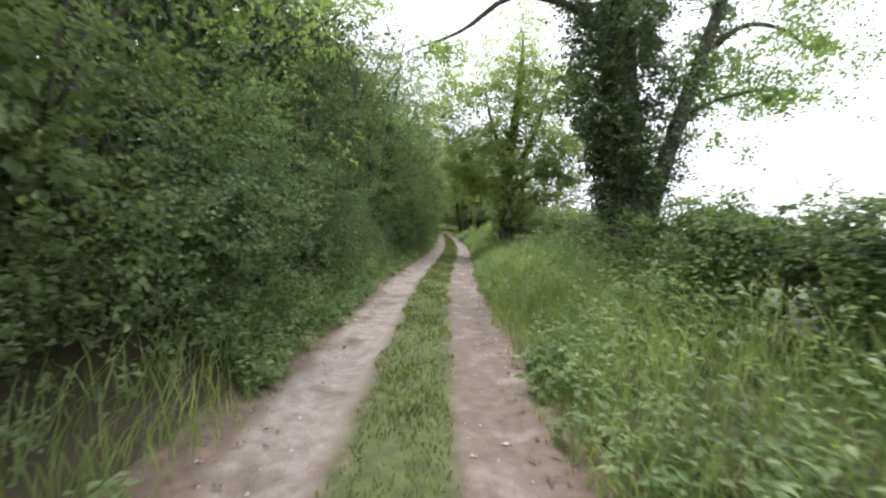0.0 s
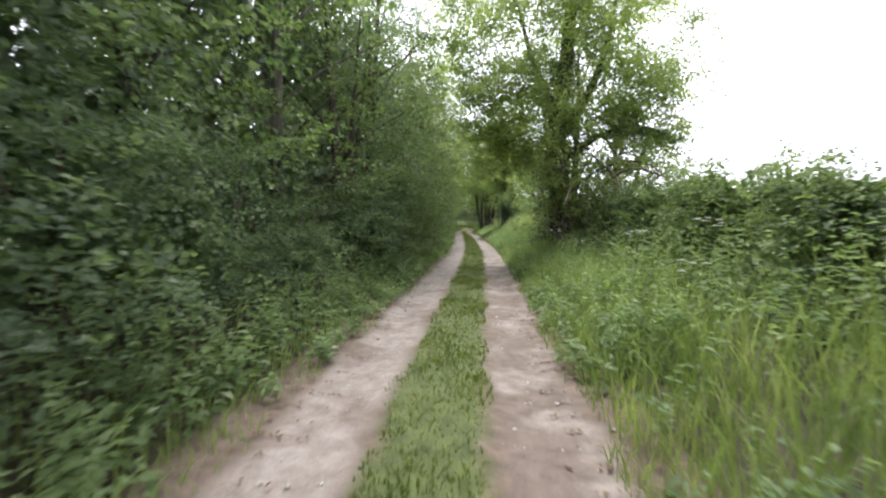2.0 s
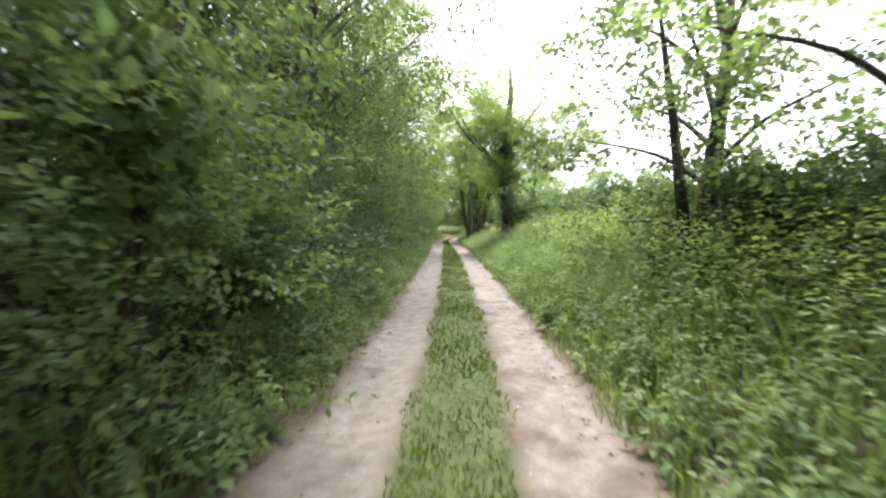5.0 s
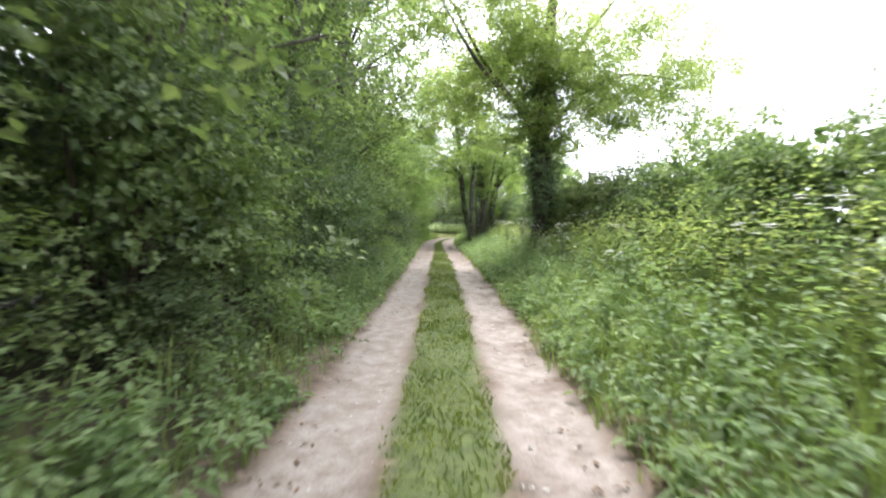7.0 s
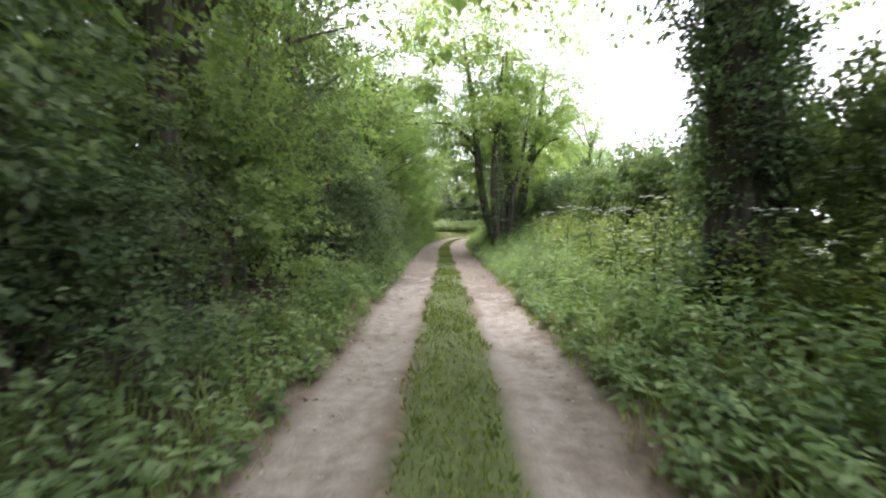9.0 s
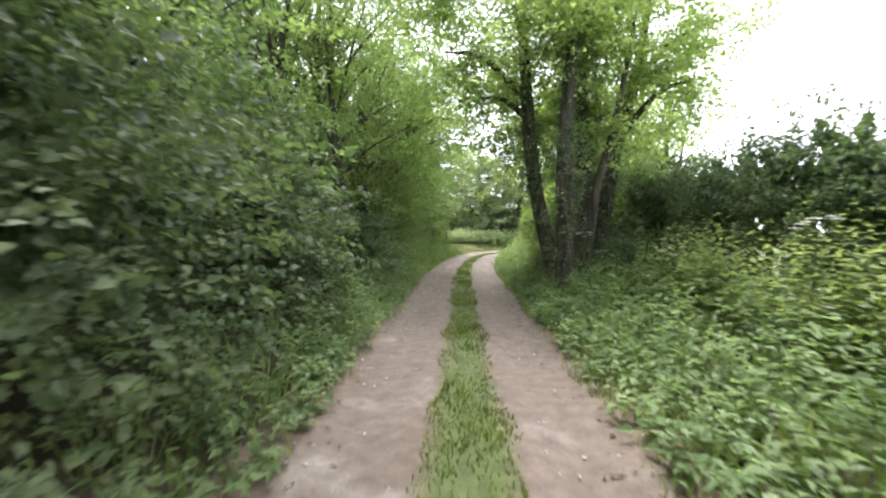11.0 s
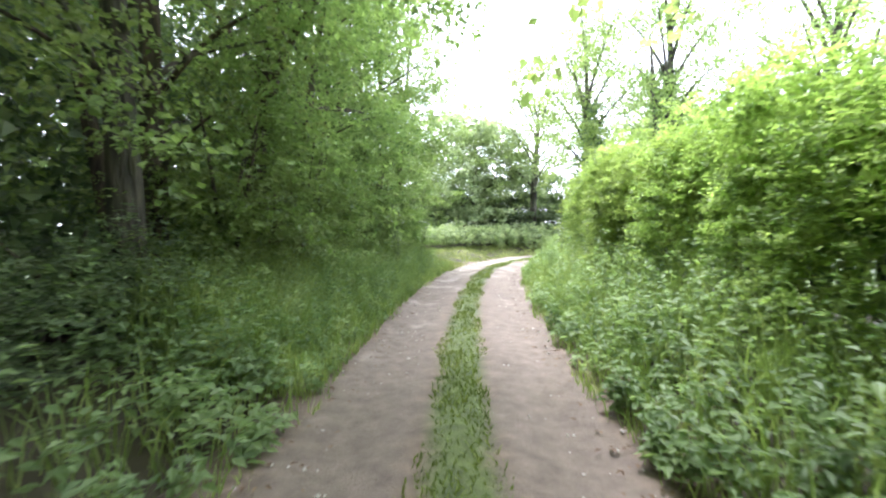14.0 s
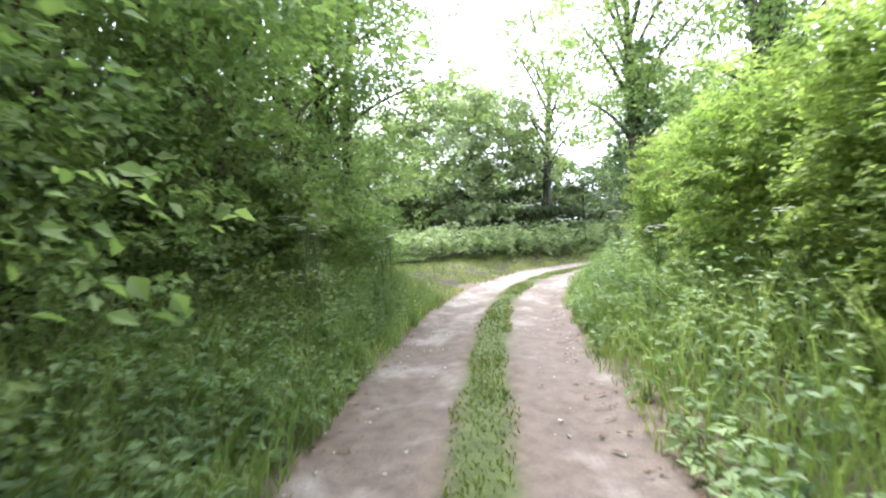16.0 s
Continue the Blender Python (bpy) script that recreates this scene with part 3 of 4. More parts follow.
def make_tree(leaf, height, spread, trunk, twigs, size, label, group="", low=2.2, bark=None, stems=1, count=20, reach=0.4):
    """A wood-edge tree: trunk, limbs and a crown of separate lumps."""
    r, bark = rng, bark or BARK
    ob = thing("tree", (0, 0, 0), label, "tree", group)
    bend = r.normal(0, 0.25, 2)
    top = np.array([bend[0], bend[1], height * 0.8])
    limb("trunk", ob, [(0, 0, -0.3), (bend[0] * 0.2, bend[1] * 0.2, height * 0.25), (bend[0] * 0.7, bend[1] * 0.5, height * 0.5), top], [trunk * 1.35, trunk, trunk * 0.7, trunk * 0.2], bark, 10, 0.06)
    for k in range(1, stems):
        a = r.uniform(0, 2 * np.pi)
        limb("stem", ob, [(np.cos(a) * 0.3, np.sin(a) * 0.3, -0.2), (np.cos(a) * 0.6, np.sin(a) * 0.6, height * 0.3), (np.cos(a) * 1.2, np.sin(a) * 1.2, height * 0.7)], [trunk * 0.8, trunk * 0.6, trunk * 0.15], bark, 8, 0.05)
    hubs, outs = [], []
    lumps = 13
    mids = []
    for k in range(lumps):
        a = 2.4 * k + r.uniform(-0.4, 0.4)
        h = low + (height - low) * (k + 0.5) / lumps
        wide = spread * np.sin(np.pi * np.clip(0.18 + 0.72 * (h - low) / (height - low), 0, 1)) ** 0.7
        c = np.array([np.cos(a) * wide * 0.62, np.sin(a) * wide * 0.62, h])
        start = np.array([bend[0] * h / height * 0.8, bend[1] * h / height * 0.8, h * 0.72])
        limb("limb", ob, [start, (start + c) / 2 + [0, 0, 0.25], c + (c - start) * 0.3], [trunk * 0.34, trunk * 0.22, 0.012], bark, 6)
        p, d = blob(r, twigs // lumps, c, (spread * 0.58, spread * 0.58, (height - low) * 0.12), 0.5)
        mids.append(np.tile(c, (len(p), 1)))
        hubs.append(p)
        outs.append(d)
    p, d = np.concatenate(hubs), np.concatenate(outs)
    part("crown", mesh_of("crown", *sprays(r, p, d, count, reach, size, core=0.8, middle=np.concatenate(mids), heart=1.1), leaf), ob)
    return ob


def place_copies(kinds, spots):
    """The first of each kind goes to a spot itself, the rest are copies."""
    used = set()
    for i, (x, y, k, turn, scale, tall) in enumerate(spots):
        z = float(ground_z([x], [y])[0]) - 0.05
        m = pose(x, y, z, 0, 0, turn)
        ob = kinds[k] if k not in used else copy_thing(kinds[k], m)
        used.add(k)
        ob.matrix_basis = m @ Matrix.Diagonal((scale, scale, scale * tall, 1))


def left_wood():
    g = "shrubs along the wood edge"
    shrubs = [make_shrub(HAZEL, 3.2, 1.3, 320, 0.062, "dense dark green hazel shrub at the wood edge", g, 26),
              make_shrub(THORN, 2.8, 1.25, 330, 0.05, "tangled hawthorn shrub with small dark leaves", g, 28),
              make_shrub(MAPLE, 3.4, 1.3, 320, 0.064, "leafy mid-green field maple shrub beside the lane", g, 26),
              make_shrub(HAZEL, 2.4, 1.2, 300, 0.056, "low bramble-like shrub spilling over the verge", g, 26),
              make_shrub(SAPLING, 3.7, 1.4, 370, 0.066, "light green sapling thicket at the mouth of the wood", g, 26),
              make_shrub(HAZEL, 3.5, 1.45, 350, 0.074, "broad-leaved drooping hazel shrub over the lane edge", g, 24, broad_leaves)]
    spots, y, i = [], -3.0, 0
    while y < 79:
        d = rng.uniform(-3.6, -2.6) - float(np.interp(y, [53, 55, 61, 62, 64, 67], [0, 0.35, 0.35, 0, 0.1, 0.35]))
        spots.append((centre(y) + d, y, (5 if 54.5 < y < 61 else 4 if y > 67.5 or (29 < y < 57 and rng.uniform() < 0.36) else int(rng.choice([1, 1, 1, 3, 0])) if 13 < y < 27 else int(rng.integers(0, 4))), rng.uniform(-45, 45), rng.uniform(0.7, 1.22), rng.uniform(0.72, 1.1) * float(np.interp(y, [61, 63, 66, 69], [1, 0.6, 0.6, 1]))))
        y += rng.uniform(1.45, 1.85)
    spots = [(x, y, 0 if k == 4 and 51 < y < 61 else 2 if k == 1 and 20.5 < y < 27 else k, *rest) for x, y, k, *rest in spots]
    spots += [(centre(5.9) - 3.0, 5.9, 0, 10, 1.05, 1.05), (centre(3.3) - 3.1, 3.3, 2, -20, 1.0, 1.1), (centre(8.6) - 3.2, 8.6, 1, 15, 1.05, 1.1),
              (centre(37.6) - 3.1, 37.6, 2, 10, 1.05, 1.3), (centre(39.9) - 3.2, 39.9, 0, -15, 1.05, 1.35), (centre(42.3) - 3.2, 42.3, 2, 20, 1.05, 1.3), (centre(44.8) - 3.2, 44.8, 0, 0, 1.05, 1.3),
              (-0.75, 75.2, 4, 20, 0.8, 0.9), (-1.3, 73.0, 4, 150, 0.8, 0.95), (-0.3, 77.2, 4, 80, 0.8, 0.8),
              (4.4, 61.5, 1, 30, 0.52, 0.9), (4.95, 60.2, 1, 190, 0.6, 1.0), (3.75, 63.0, 1, 100, 0.5, 0.85), (4.2, 60.2, 3, 60, 0.42, 0.9)]
    place_copies(shrubs, spots)
    g = "trees of the roadside wood"
    trees = [make_tree(HAZEL, 8.8, 2.9, 0.13, 620, 0.09, "tall hazel tree with dark green crown in the wood", g, 1.5, BROWN, 3),
             make_tree(MAPLE, 9.8, 3.0, 0.16, 620, 0.09, "field maple tree with mid-green crown over the lane", g, 1.8),
             make_tree(ASH, 10.8, 2.9, 0.15, 580, 0.092, "slender young ash with light green airy crown", g, 2.4),
             make_tree(THORN, 7.8, 2.7, 0.12, 620, 0.084, "dense hawthorn tree with dark tangled crown", g, 1.9, BROWN, 2),
             make_tree(SAPLING, 9.6, 2.8, 0.14, 620, 0.09, "fresh green maple with soft drooping crown", g, 1.9, BROWN, 2)]
    open_trees = [make_tree(ASH, 9.6, 3.1, 0.17, 560, 0.095, "tall bare-trunked field maple inside the wood", g, 3.2, SHADED),
                  make_tree(SAPLING, 9.0, 2.9, 0.14, 560, 0.09, "dark-trunked hazel tree inside the wood", g, 3.0, SHADED, 2)]
    place_copies(open_trees, [(-3.9, 62.6, 0, 0, 1.0, 1.0), (-3.1, 61.4, 1, 60, 0.9, 1.05), (-1.6, 63.2, 1, 200, 0.95, 1.0), (-2.9, 64.6, 0, 120, 1.05, 1.0), (-2.0, 67.3, 0, 290, 0.95, 0.95)])
    spots, y = [], -4.0
    while y < 80:
        if 59 < y < 68.0:
            y += 1.5
            continue
        spots.append((centre(y) + rng.uniform(-4.5, -3.5)  + float(np.interp(y, [32, 36, 50, 53, 58, 60], [0, 0.3, 0.3, -0.6, -0.6, 0])), y, (4 if y > 67 else int(rng.choice(4, p=[0.24, 0.32, 0.3, 0.14]))), rng.uniform(0, 360), rng.uniform(0.88, 1.1), rng.uniform(0.9, 1.12)))
        y += rng.uniform(2.7, 3.5)
    spots += [(-2.0, 49.0, 2, 80, 1.3, 1.0), (-2.6, 55.0, 2, 300, 1.15, 1.0), (-2.0, 33.0, 1, 10, 1.0, 0.95), (-1.5, 74.8, 4, 40, 1.05, 0.95), (-2.1, 71.9, 4, 200, 1.05, 1.0), (-1.3, 77.6, 4, 120, 1.0, 0.9),
              (-1.9, 43.6, 2, 140, 1.25, 1.0), (-2.0, 38.6, 2, 20, 1.2, 1.0)]
    # a deeper, darker wood behind the open trunks
    for y in np.arange(53, 84, 4.5):
        spots.append((centre(min(y, 76)) + rng.uniform(-8.2, -6.6), y + rng.uniform(-0.6, 0.6), int(rng.choice([0, 1, 3])), rng.uniform(0, 360), rng.uniform(1.05, 1.25), rng.uniform(0.85, 1.0)))
    place_copies(trees, spots)


rng = np.random.default_rng(24)
left_wood()


def wood_depth():
    """The shaded leaves deep in the wood, behind its edge."""
    n = 74000
    y = rng.uniform(-6, 84, n)
    x = centre(np.minimum(y, 77)) - 4.6 - 3.6 * rng.uniform(0, 1, n)
    z = 8.6 * rng.uniform(0, 1, n) ** 1.1 * (0.85 + 0.15 * np.sin(y * 0.7))
    # the long shaded edge stands closer and thicker
    k = 60000
    y2 = np.where(rng.uniform(0, 1, k) < 0.62, rng.uniform(-3, 27, k), rng.uniform(27, 52, k))
    x = np.concatenate([x, centre(y2) - 3.9 - 2.4 * rng.uniform(0, 1, k)])
    z = np.concatenate([z, rng.uniform(1.5, 8.5, k)])
    y = np.concatenate([y, y2])
    k = 24000
    y4 = rng.uniform(4, 50, k)
    x = np.concatenate([x, centre(y4) - 5.4 - 2.6 * rng.uniform(0, 1, k)])
    z = np.concatenate([z, rng.uniform(0.4, 3.6, k)])
    y = np.concatenate([y, y4])
    # a dark thicket behind the bare trunks
    k = 11000
    y3 = rng.uniform(60, 74, k)
    x = np.concatenate([x, centre(y3) - 5.6 - 2.2 * rng.uniform(0, 1, k)])
    z = np.concatenate([z, rng.uniform(0.5, 5.2, k)])
    y = np.concatenate([y, y3])
    hole = np.array([noise.noise(Vector((b * 0.8, c * 0.9, 8.1))) for b, c in zip(y, z)]) > 0.8 - 0.44 * np.clip((z - 2.2) / 2.5, 0, 1)
    x, y, z = x[~hole], y[~hole], z[~hole]
    n = len(x)
    way = unit(rng.normal(0, 1, (n, 3)) * [0.5, 1, 0.7] - [0, 0, 0.3])
    size = rng.uniform(0.16, 0.29, n)
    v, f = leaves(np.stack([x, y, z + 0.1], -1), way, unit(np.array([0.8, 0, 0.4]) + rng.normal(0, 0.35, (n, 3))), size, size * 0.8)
    # ivy leaf passes less light, putting extra shade into this depth's colour
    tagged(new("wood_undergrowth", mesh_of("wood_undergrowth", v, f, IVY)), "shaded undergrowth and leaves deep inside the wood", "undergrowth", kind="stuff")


rng = np.random.default_rng(25)
wood_depth()


def make_hedge(leaf, length, depth, height, twigs, size, label, group, count=20, reach=0.24, rough=0.14):
    """A stretch of field hedge: stems under a lumpy clipped mass of leaves."""
    r = rng
    ob = thing("hedge_section", (0, 0, 0), label, "hedge", group)
    for k in range(5):
        y = (k - 2) * length / 5 + r.uniform(-0.1, 0.1)
        limb("stem", ob, [(0, y, -0.2), (r.uniform(-0.2, 0.2), y + 0.1, height * 0.4), (r.uniform(-0.4, 0.4), y + r.uniform(-0.3, 0.3), height * 0.85)], [0.05, 0.035, 0.01], BROWN, 6)
    m = twigs // 6
    k = r.integers(0, m, twigs)
    u = np.clip(r.uniform(0, 1, m)[k] ** 0.62 + r.normal(0, 0.06, twigs), 0, 1)
    y = r.uniform(-length * 0.56, length * 0.56, m)[k] + r.normal(0, 0.25, twigs)
    a = np.pi * (u * 1.06 - 0.03)
    lump = 1 + 0.14 * np.sin(y * 2.6 + a * 2) + 0.1 * np.sin(y * 5.1 - a * 3 + 1)
    e = 0.55
    px = np.sign(np.cos(a)) * np.abs(np.cos(a)) ** e * depth * 0.5 * lump
    pz = np.clip(np.sin(a), 0, 1) ** e * height * (0.9 + 0.1 * lump)
    k = r.uniform(0.92 - rough, 0.92 + rough, m)[k] * r.uniform(0.93, 1.03, twigs)
    p = np.stack([px * k, y, np.maximum(pz * k, 0.1)], -1)
    d = unit(np.stack([np.cos(a), r.normal(0, 0.3, twigs), np.sin(a) * 0.8 + 0.1], -1))
    part("foliage", mesh_of("foliage", *sprays(r, p, d, count, reach, size, core=6.0, middle=p * [0.2, 1, 0.75] + r.normal(0, 1, p.shape) * [0.1, 0.5, 0.2], heart=2.2), leaf), ob)
    return ob


def right_hedge():
    g = "stretches of the field hedge"
    kinds = [make_hedge(THORN, 3.0, 1.9, 2.15, 430, 0.066, "dark green hawthorn field hedge behind the verge", g),
             make_hedge(HAZEL, 3.0, 2.0, 2.3, 430, 0.072, "overgrown mixed field hedge above the weeds", g),
             make_hedge(MAPLE, 3.0, 2.1, 2.3, 430, 0.07, "lighter green mixed hedge with field maple", g)]
    spots, y, i = [], -3.0, 0
    while y < 60.5:
        tall = np.interp(y, [0, 12, 18, 28, 36, 42, 52, 56, 60], [0.76, 0.8, 0.9, 0.98, 1.08, 1.14, 1.1, 1.18, 1.26])
        if abs(y - 10) < 1.4:
            y += 2.55
            i += 1
            continue
        spots.append((centre(y) + 4.75 + rng.uniform(-0.15, 0.15), y, (0 if y > 54 else 2 if i % 3 else i % 2), rng.uniform(-5, 5), 1.0, tall * rng.uniform(0.95, 1.06)))
        y += 2.55
        i += 1
    spots += [(6.7, 61.6, 0, 10, 1.0, 1.25), (6.9, 64.0, 1, -5, 1.0, 1.25)]
    place_copies(kinds, spots)
    g = "stretches of the tall bright hedge"
    kinds = [make_hedge(PRIVET, 3.0, 2.4, 3.2, 760, 0.06, "tall bright yellow-green hedge bulging over the verge", g, 24, 0.19, 0.09),
             make_hedge(PRIVET, 3.0, 2.5, 3.5, 780, 0.06, "tall fresh green hedge with a rounded top", g, 24, 0.19, 0.09)]
    spots = []
    for i, (x, y, turn, tall) in enumerate([(5.4, 65.2, 0, 0.8), (5.45, 67.7, -3, 0.84), (5.55, 70.2, 2, 0.84), (5.75, 72.6, -4, 0.88), (6.1, 74.9, -10, 0.88), (6.9, 77.0, -28, 0.84), (8.2, 78.7, -48, 0.82)]):
        spots.append((x, y, i % 2, turn, 1.0, tall))
    place_copies(kinds, spots)


rng = np.random.default_rng(26)
right_hedge()


def ivy_on(ob, path, radii, twigs, size=0.105, count=16):
    """An ivy sleeve of leaves round a trunk's path."""
    path, radii = np.asarray(path, float), np.asarray(radii, float)
    t = rng.uniform(0, len(path) - 1, twigs)
    i = np.clip(t.astype(int), 0, len(path) - 2)
    u = (t - i)[:, None]
    mid = path[i] * (1 - u) + path[i + 1] * u
    rad = np.interp(t, range(len(radii)), radii)
    a = rng.uniform(0, 2 * np.pi, twigs)
    d = np.stack([np.cos(a), np.sin(a), np.full(twigs, 0.05)], -1)
    lump = 0.8 + 0.25 * np.sin(a * 2 + t * 4) + 0.18 * np.sin(a * 3 - t * 7 + 1)
    p = mid + d * (rad * lump * rng.uniform(0.6, 1.05, twigs))[:, None]
    v, f = sprays(rng, p, d, count, 0.26, size * 0.86, 0.4, core=1.5, middle=mid)
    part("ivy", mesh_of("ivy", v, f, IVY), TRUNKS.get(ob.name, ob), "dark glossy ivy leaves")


def crown_of(ob, leaf, lumps, size, count=15, reach=0.44, shell=0.4, thick=1.0):
    pieces = []
    for x, y, z, rx, ry, rz, n in lumps:
        p, d = blob(rng, int(n * thick), (x, y, z), (rx, ry, rz), shell)
        pieces.append(sprays(rng, p, d, count, reach, size, core=1.0, heart=1.2))
    part("crown", mesh_of("crown", *joined(pieces), leaf), ob)


def ivy_tree():
    """The ivy-clad ash beside the verge at the start of the lane."""
    ob = thing("tree", (4.3, 10.1, 0.3), "old ash with a thick ivy-clad trunk beside the verge", "tree")
    main = [(0.1, 0, -0.3), (0.05, 0, 1.2), (-0.1, 0, 2.6), (-0.35, 0, 4.4), (-0.5, 0.1, 6.5), (-0.5, 0.3, 9)]
    limb("trunk", ob, main, [0.42, 0.34, 0.33, 0.3, 0.24, 0.06], BARK, 14, 0.08)
    right = [(0.25, 0, -0.2), (0.4, 0, 1.3), (0.75, 0, 2.7), (1.2, 0.1, 4.2), (1.8, 0.2, 6.2), (2.2, 0.5, 8)]
    limb("limb", ob, right, [0.28, 0.2, 0.15, 0.12, 0.09, 0.03], BARK, 10, 0.06)
    limb("limb", ob, [(-0.4, 0, 4.7), (-1.4, 0.1, 5.3), (-2.4, 0.3, 5.45), (-3.3, 0.5, 4.85), (-4.4, 0.8, 4.5)], [0.1, 0.075, 0.055, 0.035, 0.01], BARK, 7)
    limb("limb", ob, [(0.8, 0, 2.8), (1.3, 0.2, 3.5), (2.2, 0.3, 3.9), (3.0, 0.5, 4.1)], [0.07, 0.05, 0.035, 0.01], BARK, 6)
    limb("limb", ob, [(1.4, 0.1, 4.6), (2.2, 0.3, 5.2), (3.2, 0.6, 5.3), (4.1, 0.9, 5.0)], [0.08, 0.05, 0.035, 0.01], BARK, 6)
    ivy_on(ob, [(0.05, 0, 1.3), (-0.15, 0, 2.4), (-0.4, 0, 3.4), (-0.45, 0, 4.8), (-0.5, 0.1, 6.5), (-0.5, 0.2, 8)], [0.36, 0.5, 0.9, 1.12, 1.05, 0.6], 1900, 0.09, 24)
    ivy_on(ob, right[1:6], [0.26, 0.32, 0.3, 0.26, 0.15], 420, 0.08, 18)
    crown_of(ob, ASH, [(2.6, 0.4, 4.9, 1.3, 1.3, 0.7, 50), (3.5, 0.8, 4.3, 1.0, 1.1, 0.7, 40), (3.2, 0.5, 6.2, 1.4, 1.3, 0.9, 60), (2.4, 0.2, 7.6, 1.6, 1.6, 1.0, 80), (1.9, 0.3, 3.2, 0.5, 0.6, 0.35, 12),
                       (-3.9, 0.9, 4.7, 0.6, 0.7, 0.4, 30), (-2.0, 0.4, 7.4, 1.5, 1.5, 0.9, 60), (0, 0.4, 9, 2.0, 2.0, 1.2, 130), (1.9, 0.2, 4.4, 0.8, 0.8, 0.5, 40), (4.2, 0.7, 5.3, 0.9, 0.9, 0.6, 40), (2.7, 0.3, 3.9, 0.6, 0.6, 0.35, 24)], 0.08, 24, thick=1.35)
    ob.scale = (1.2, 1.2, 1.2)
    return ob


def leaning_ash():
    """A tree hung with ivy and a broken, dead limb at its foot."""
    ob = thing("tree", (3.75, 23.5, 0.25), "ivy-hung ash with a light green crown and dead lower limbs", "tree")
    main = [(0, 0, -0.3), (0, 0, 1.6), (-0.15, 0, 3.4), (0.1, 0.1, 5.4), (0.3, 0.2, 8.0), (0.3, 0.2, 9.6)]
    limb("trunk", ob, main, [0.36, 0.27, 0.24, 0.2, 0.12, 0.03], BARK, 12, 0.08)
    limb("limb", ob, [(0.1, 0, 3.5), (0.8, 0.1, 4.7), (1.3, 0.2, 6.2), (1.7, 0.4, 8.4)], [0.15, 0.11, 0.08, 0.02], BARK, 8)
    limb("limb", ob, [(-0.1, 0, 3.9), (-0.8, 0.1, 5.4), (-1.3, 0.2, 7.2)], [0.13, 0.09, 0.02], BARK, 8)
    for path in ([(0.3, -0.2, 2.0), (1.1, -0.9, 2.5), (1.9, -1.4, 2.4), (2.6, -1.8, 1.4)], [(0.6, -0.8, 1.7), (1.3, -1.6, 2.3), (2.2, -2.0, 1.9), (2.5, -2.1, 1.2)],
                 [(0.2, -0.3, 1.2), (0.0, -1.2, 1.9), (-0.4, -2.0, 1.4)], [(1.0, -0.9, 2.4), (1.0, -1.7, 1.9), (0.8, -2.2, 0.9)], [(1.6, -1.0, 1.0), (1.8, -1.5, 1.9), (2.4, -1.6, 2.3), (3.1, -1.5, 2.1)]):
        limb("dead_limb", ob, path, [0.035, 0.03, 0.022, 0.008][:len(path)], DEAD, 7)
    limb("limb", ob, [(0.1, 0, 2.7), (0.9, -0.1, 3.3), (1.7, -0.2, 3.6), (2.4, -0.3, 3.5), (3.0, -0.3, 3.2)], [0.08, 0.055, 0.04, 0.025, 0.01], BARK, 7)
    ivy_on(ob, main[:4], [0.5, 0.75, 0.85, 0.5], 480, 0.09)
    ivy_on(ob, [(0.9, -0.1, 3.3), (1.7, -0.2, 3.55), (2.4, -0.3, 3.4), (3.0, -0.3, 3.2)], [0.3, 0.3, 0.25, 0.15], 130, 0.075)
    crown_of(ob, LIT_ASH, [(-1.9, 0, 5.2, 1.4, 1.5, 1.2, 170), (-1.2, 0.2, 7.4, 1.8, 1.8, 1.3, 190), (0.6, 0.2, 10.0, 2.4, 2.2, 1.5, 170), (2.0, 0.3, 7.4, 1.6, 1.6, 1.2, 130), (2.4, 0, 5.2, 1.2, 1.2, 0.9, 90), (1.2, -0.4, 4.2, 0.9, 0.9, 0.8, 70),
                       (-1.5, -0.2, 3.4, 1.1, 1.2, 1.1, 130), (0, 0.1, 5.4, 1.2, 1.1, 1.5, 130), (0.5, -0.5, 6.6, 1.2, 1.0, 1.0, 110), (1.0, -0.6, 2.0, 0.9, 0.8, 0.7, 60), (-0.3, -0.7, 1.8, 0.8, 0.7, 0.8, 60), (3.3, 0.2, 6.2, 0.8, 0.8, 0.5, 26), (-2.1, -0.4, 4.2, 1.0, 1.1, 0.9, 90), (-3.0, 0, 5.9, 1.0, 1.2, 1.0, 70), (-2.7, 0.2, 7.7, 1.1, 1.2, 1.0, 60), (3.0, 0.2, 7.4, 1.0, 1.0, 0.8, 50), (-0.3, -0.2, 8.4, 1.5, 1.4, 1.2, 120), (2.0, 0.2, 4.6, 1.0, 1.0, 0.7, 70),
                       (-2.0, -0.2, 3.5, 0.9, 1.0, 0.7, 80), (-1.1, -0.6, 2.6, 0.7, 0.7, 0.6, 60), (1.6, -0.6, 2.7, 0.9, 0.8, 0.6, 60), (2.6, -0.3, 3.5, 0.9, 0.7, 0.6, 80), (1.7, -0.3, 3.8, 0.7, 0.6, 0.5, 50), (2.9, 0, 5.0, 1.0, 1.0, 0.8, 60), (0.9, -1.0, 5.4, 1.0, 0.8, 0.9, 80), (-0.8, -1.0, 5.0, 1.0, 0.8, 1.0, 90), (-0.4, -0.9, 3.6, 0.9, 0.7, 0.9, 80), (1.0, -0.8, 7.6, 1.2, 0.9, 1.0, 80), (-1.0, -0.9, 6.8, 1.1, 0.9, 0.9, 80)], 0.088, 25, thick=1.1)
    ob.scale = (1.2, 1.2, 1.2)


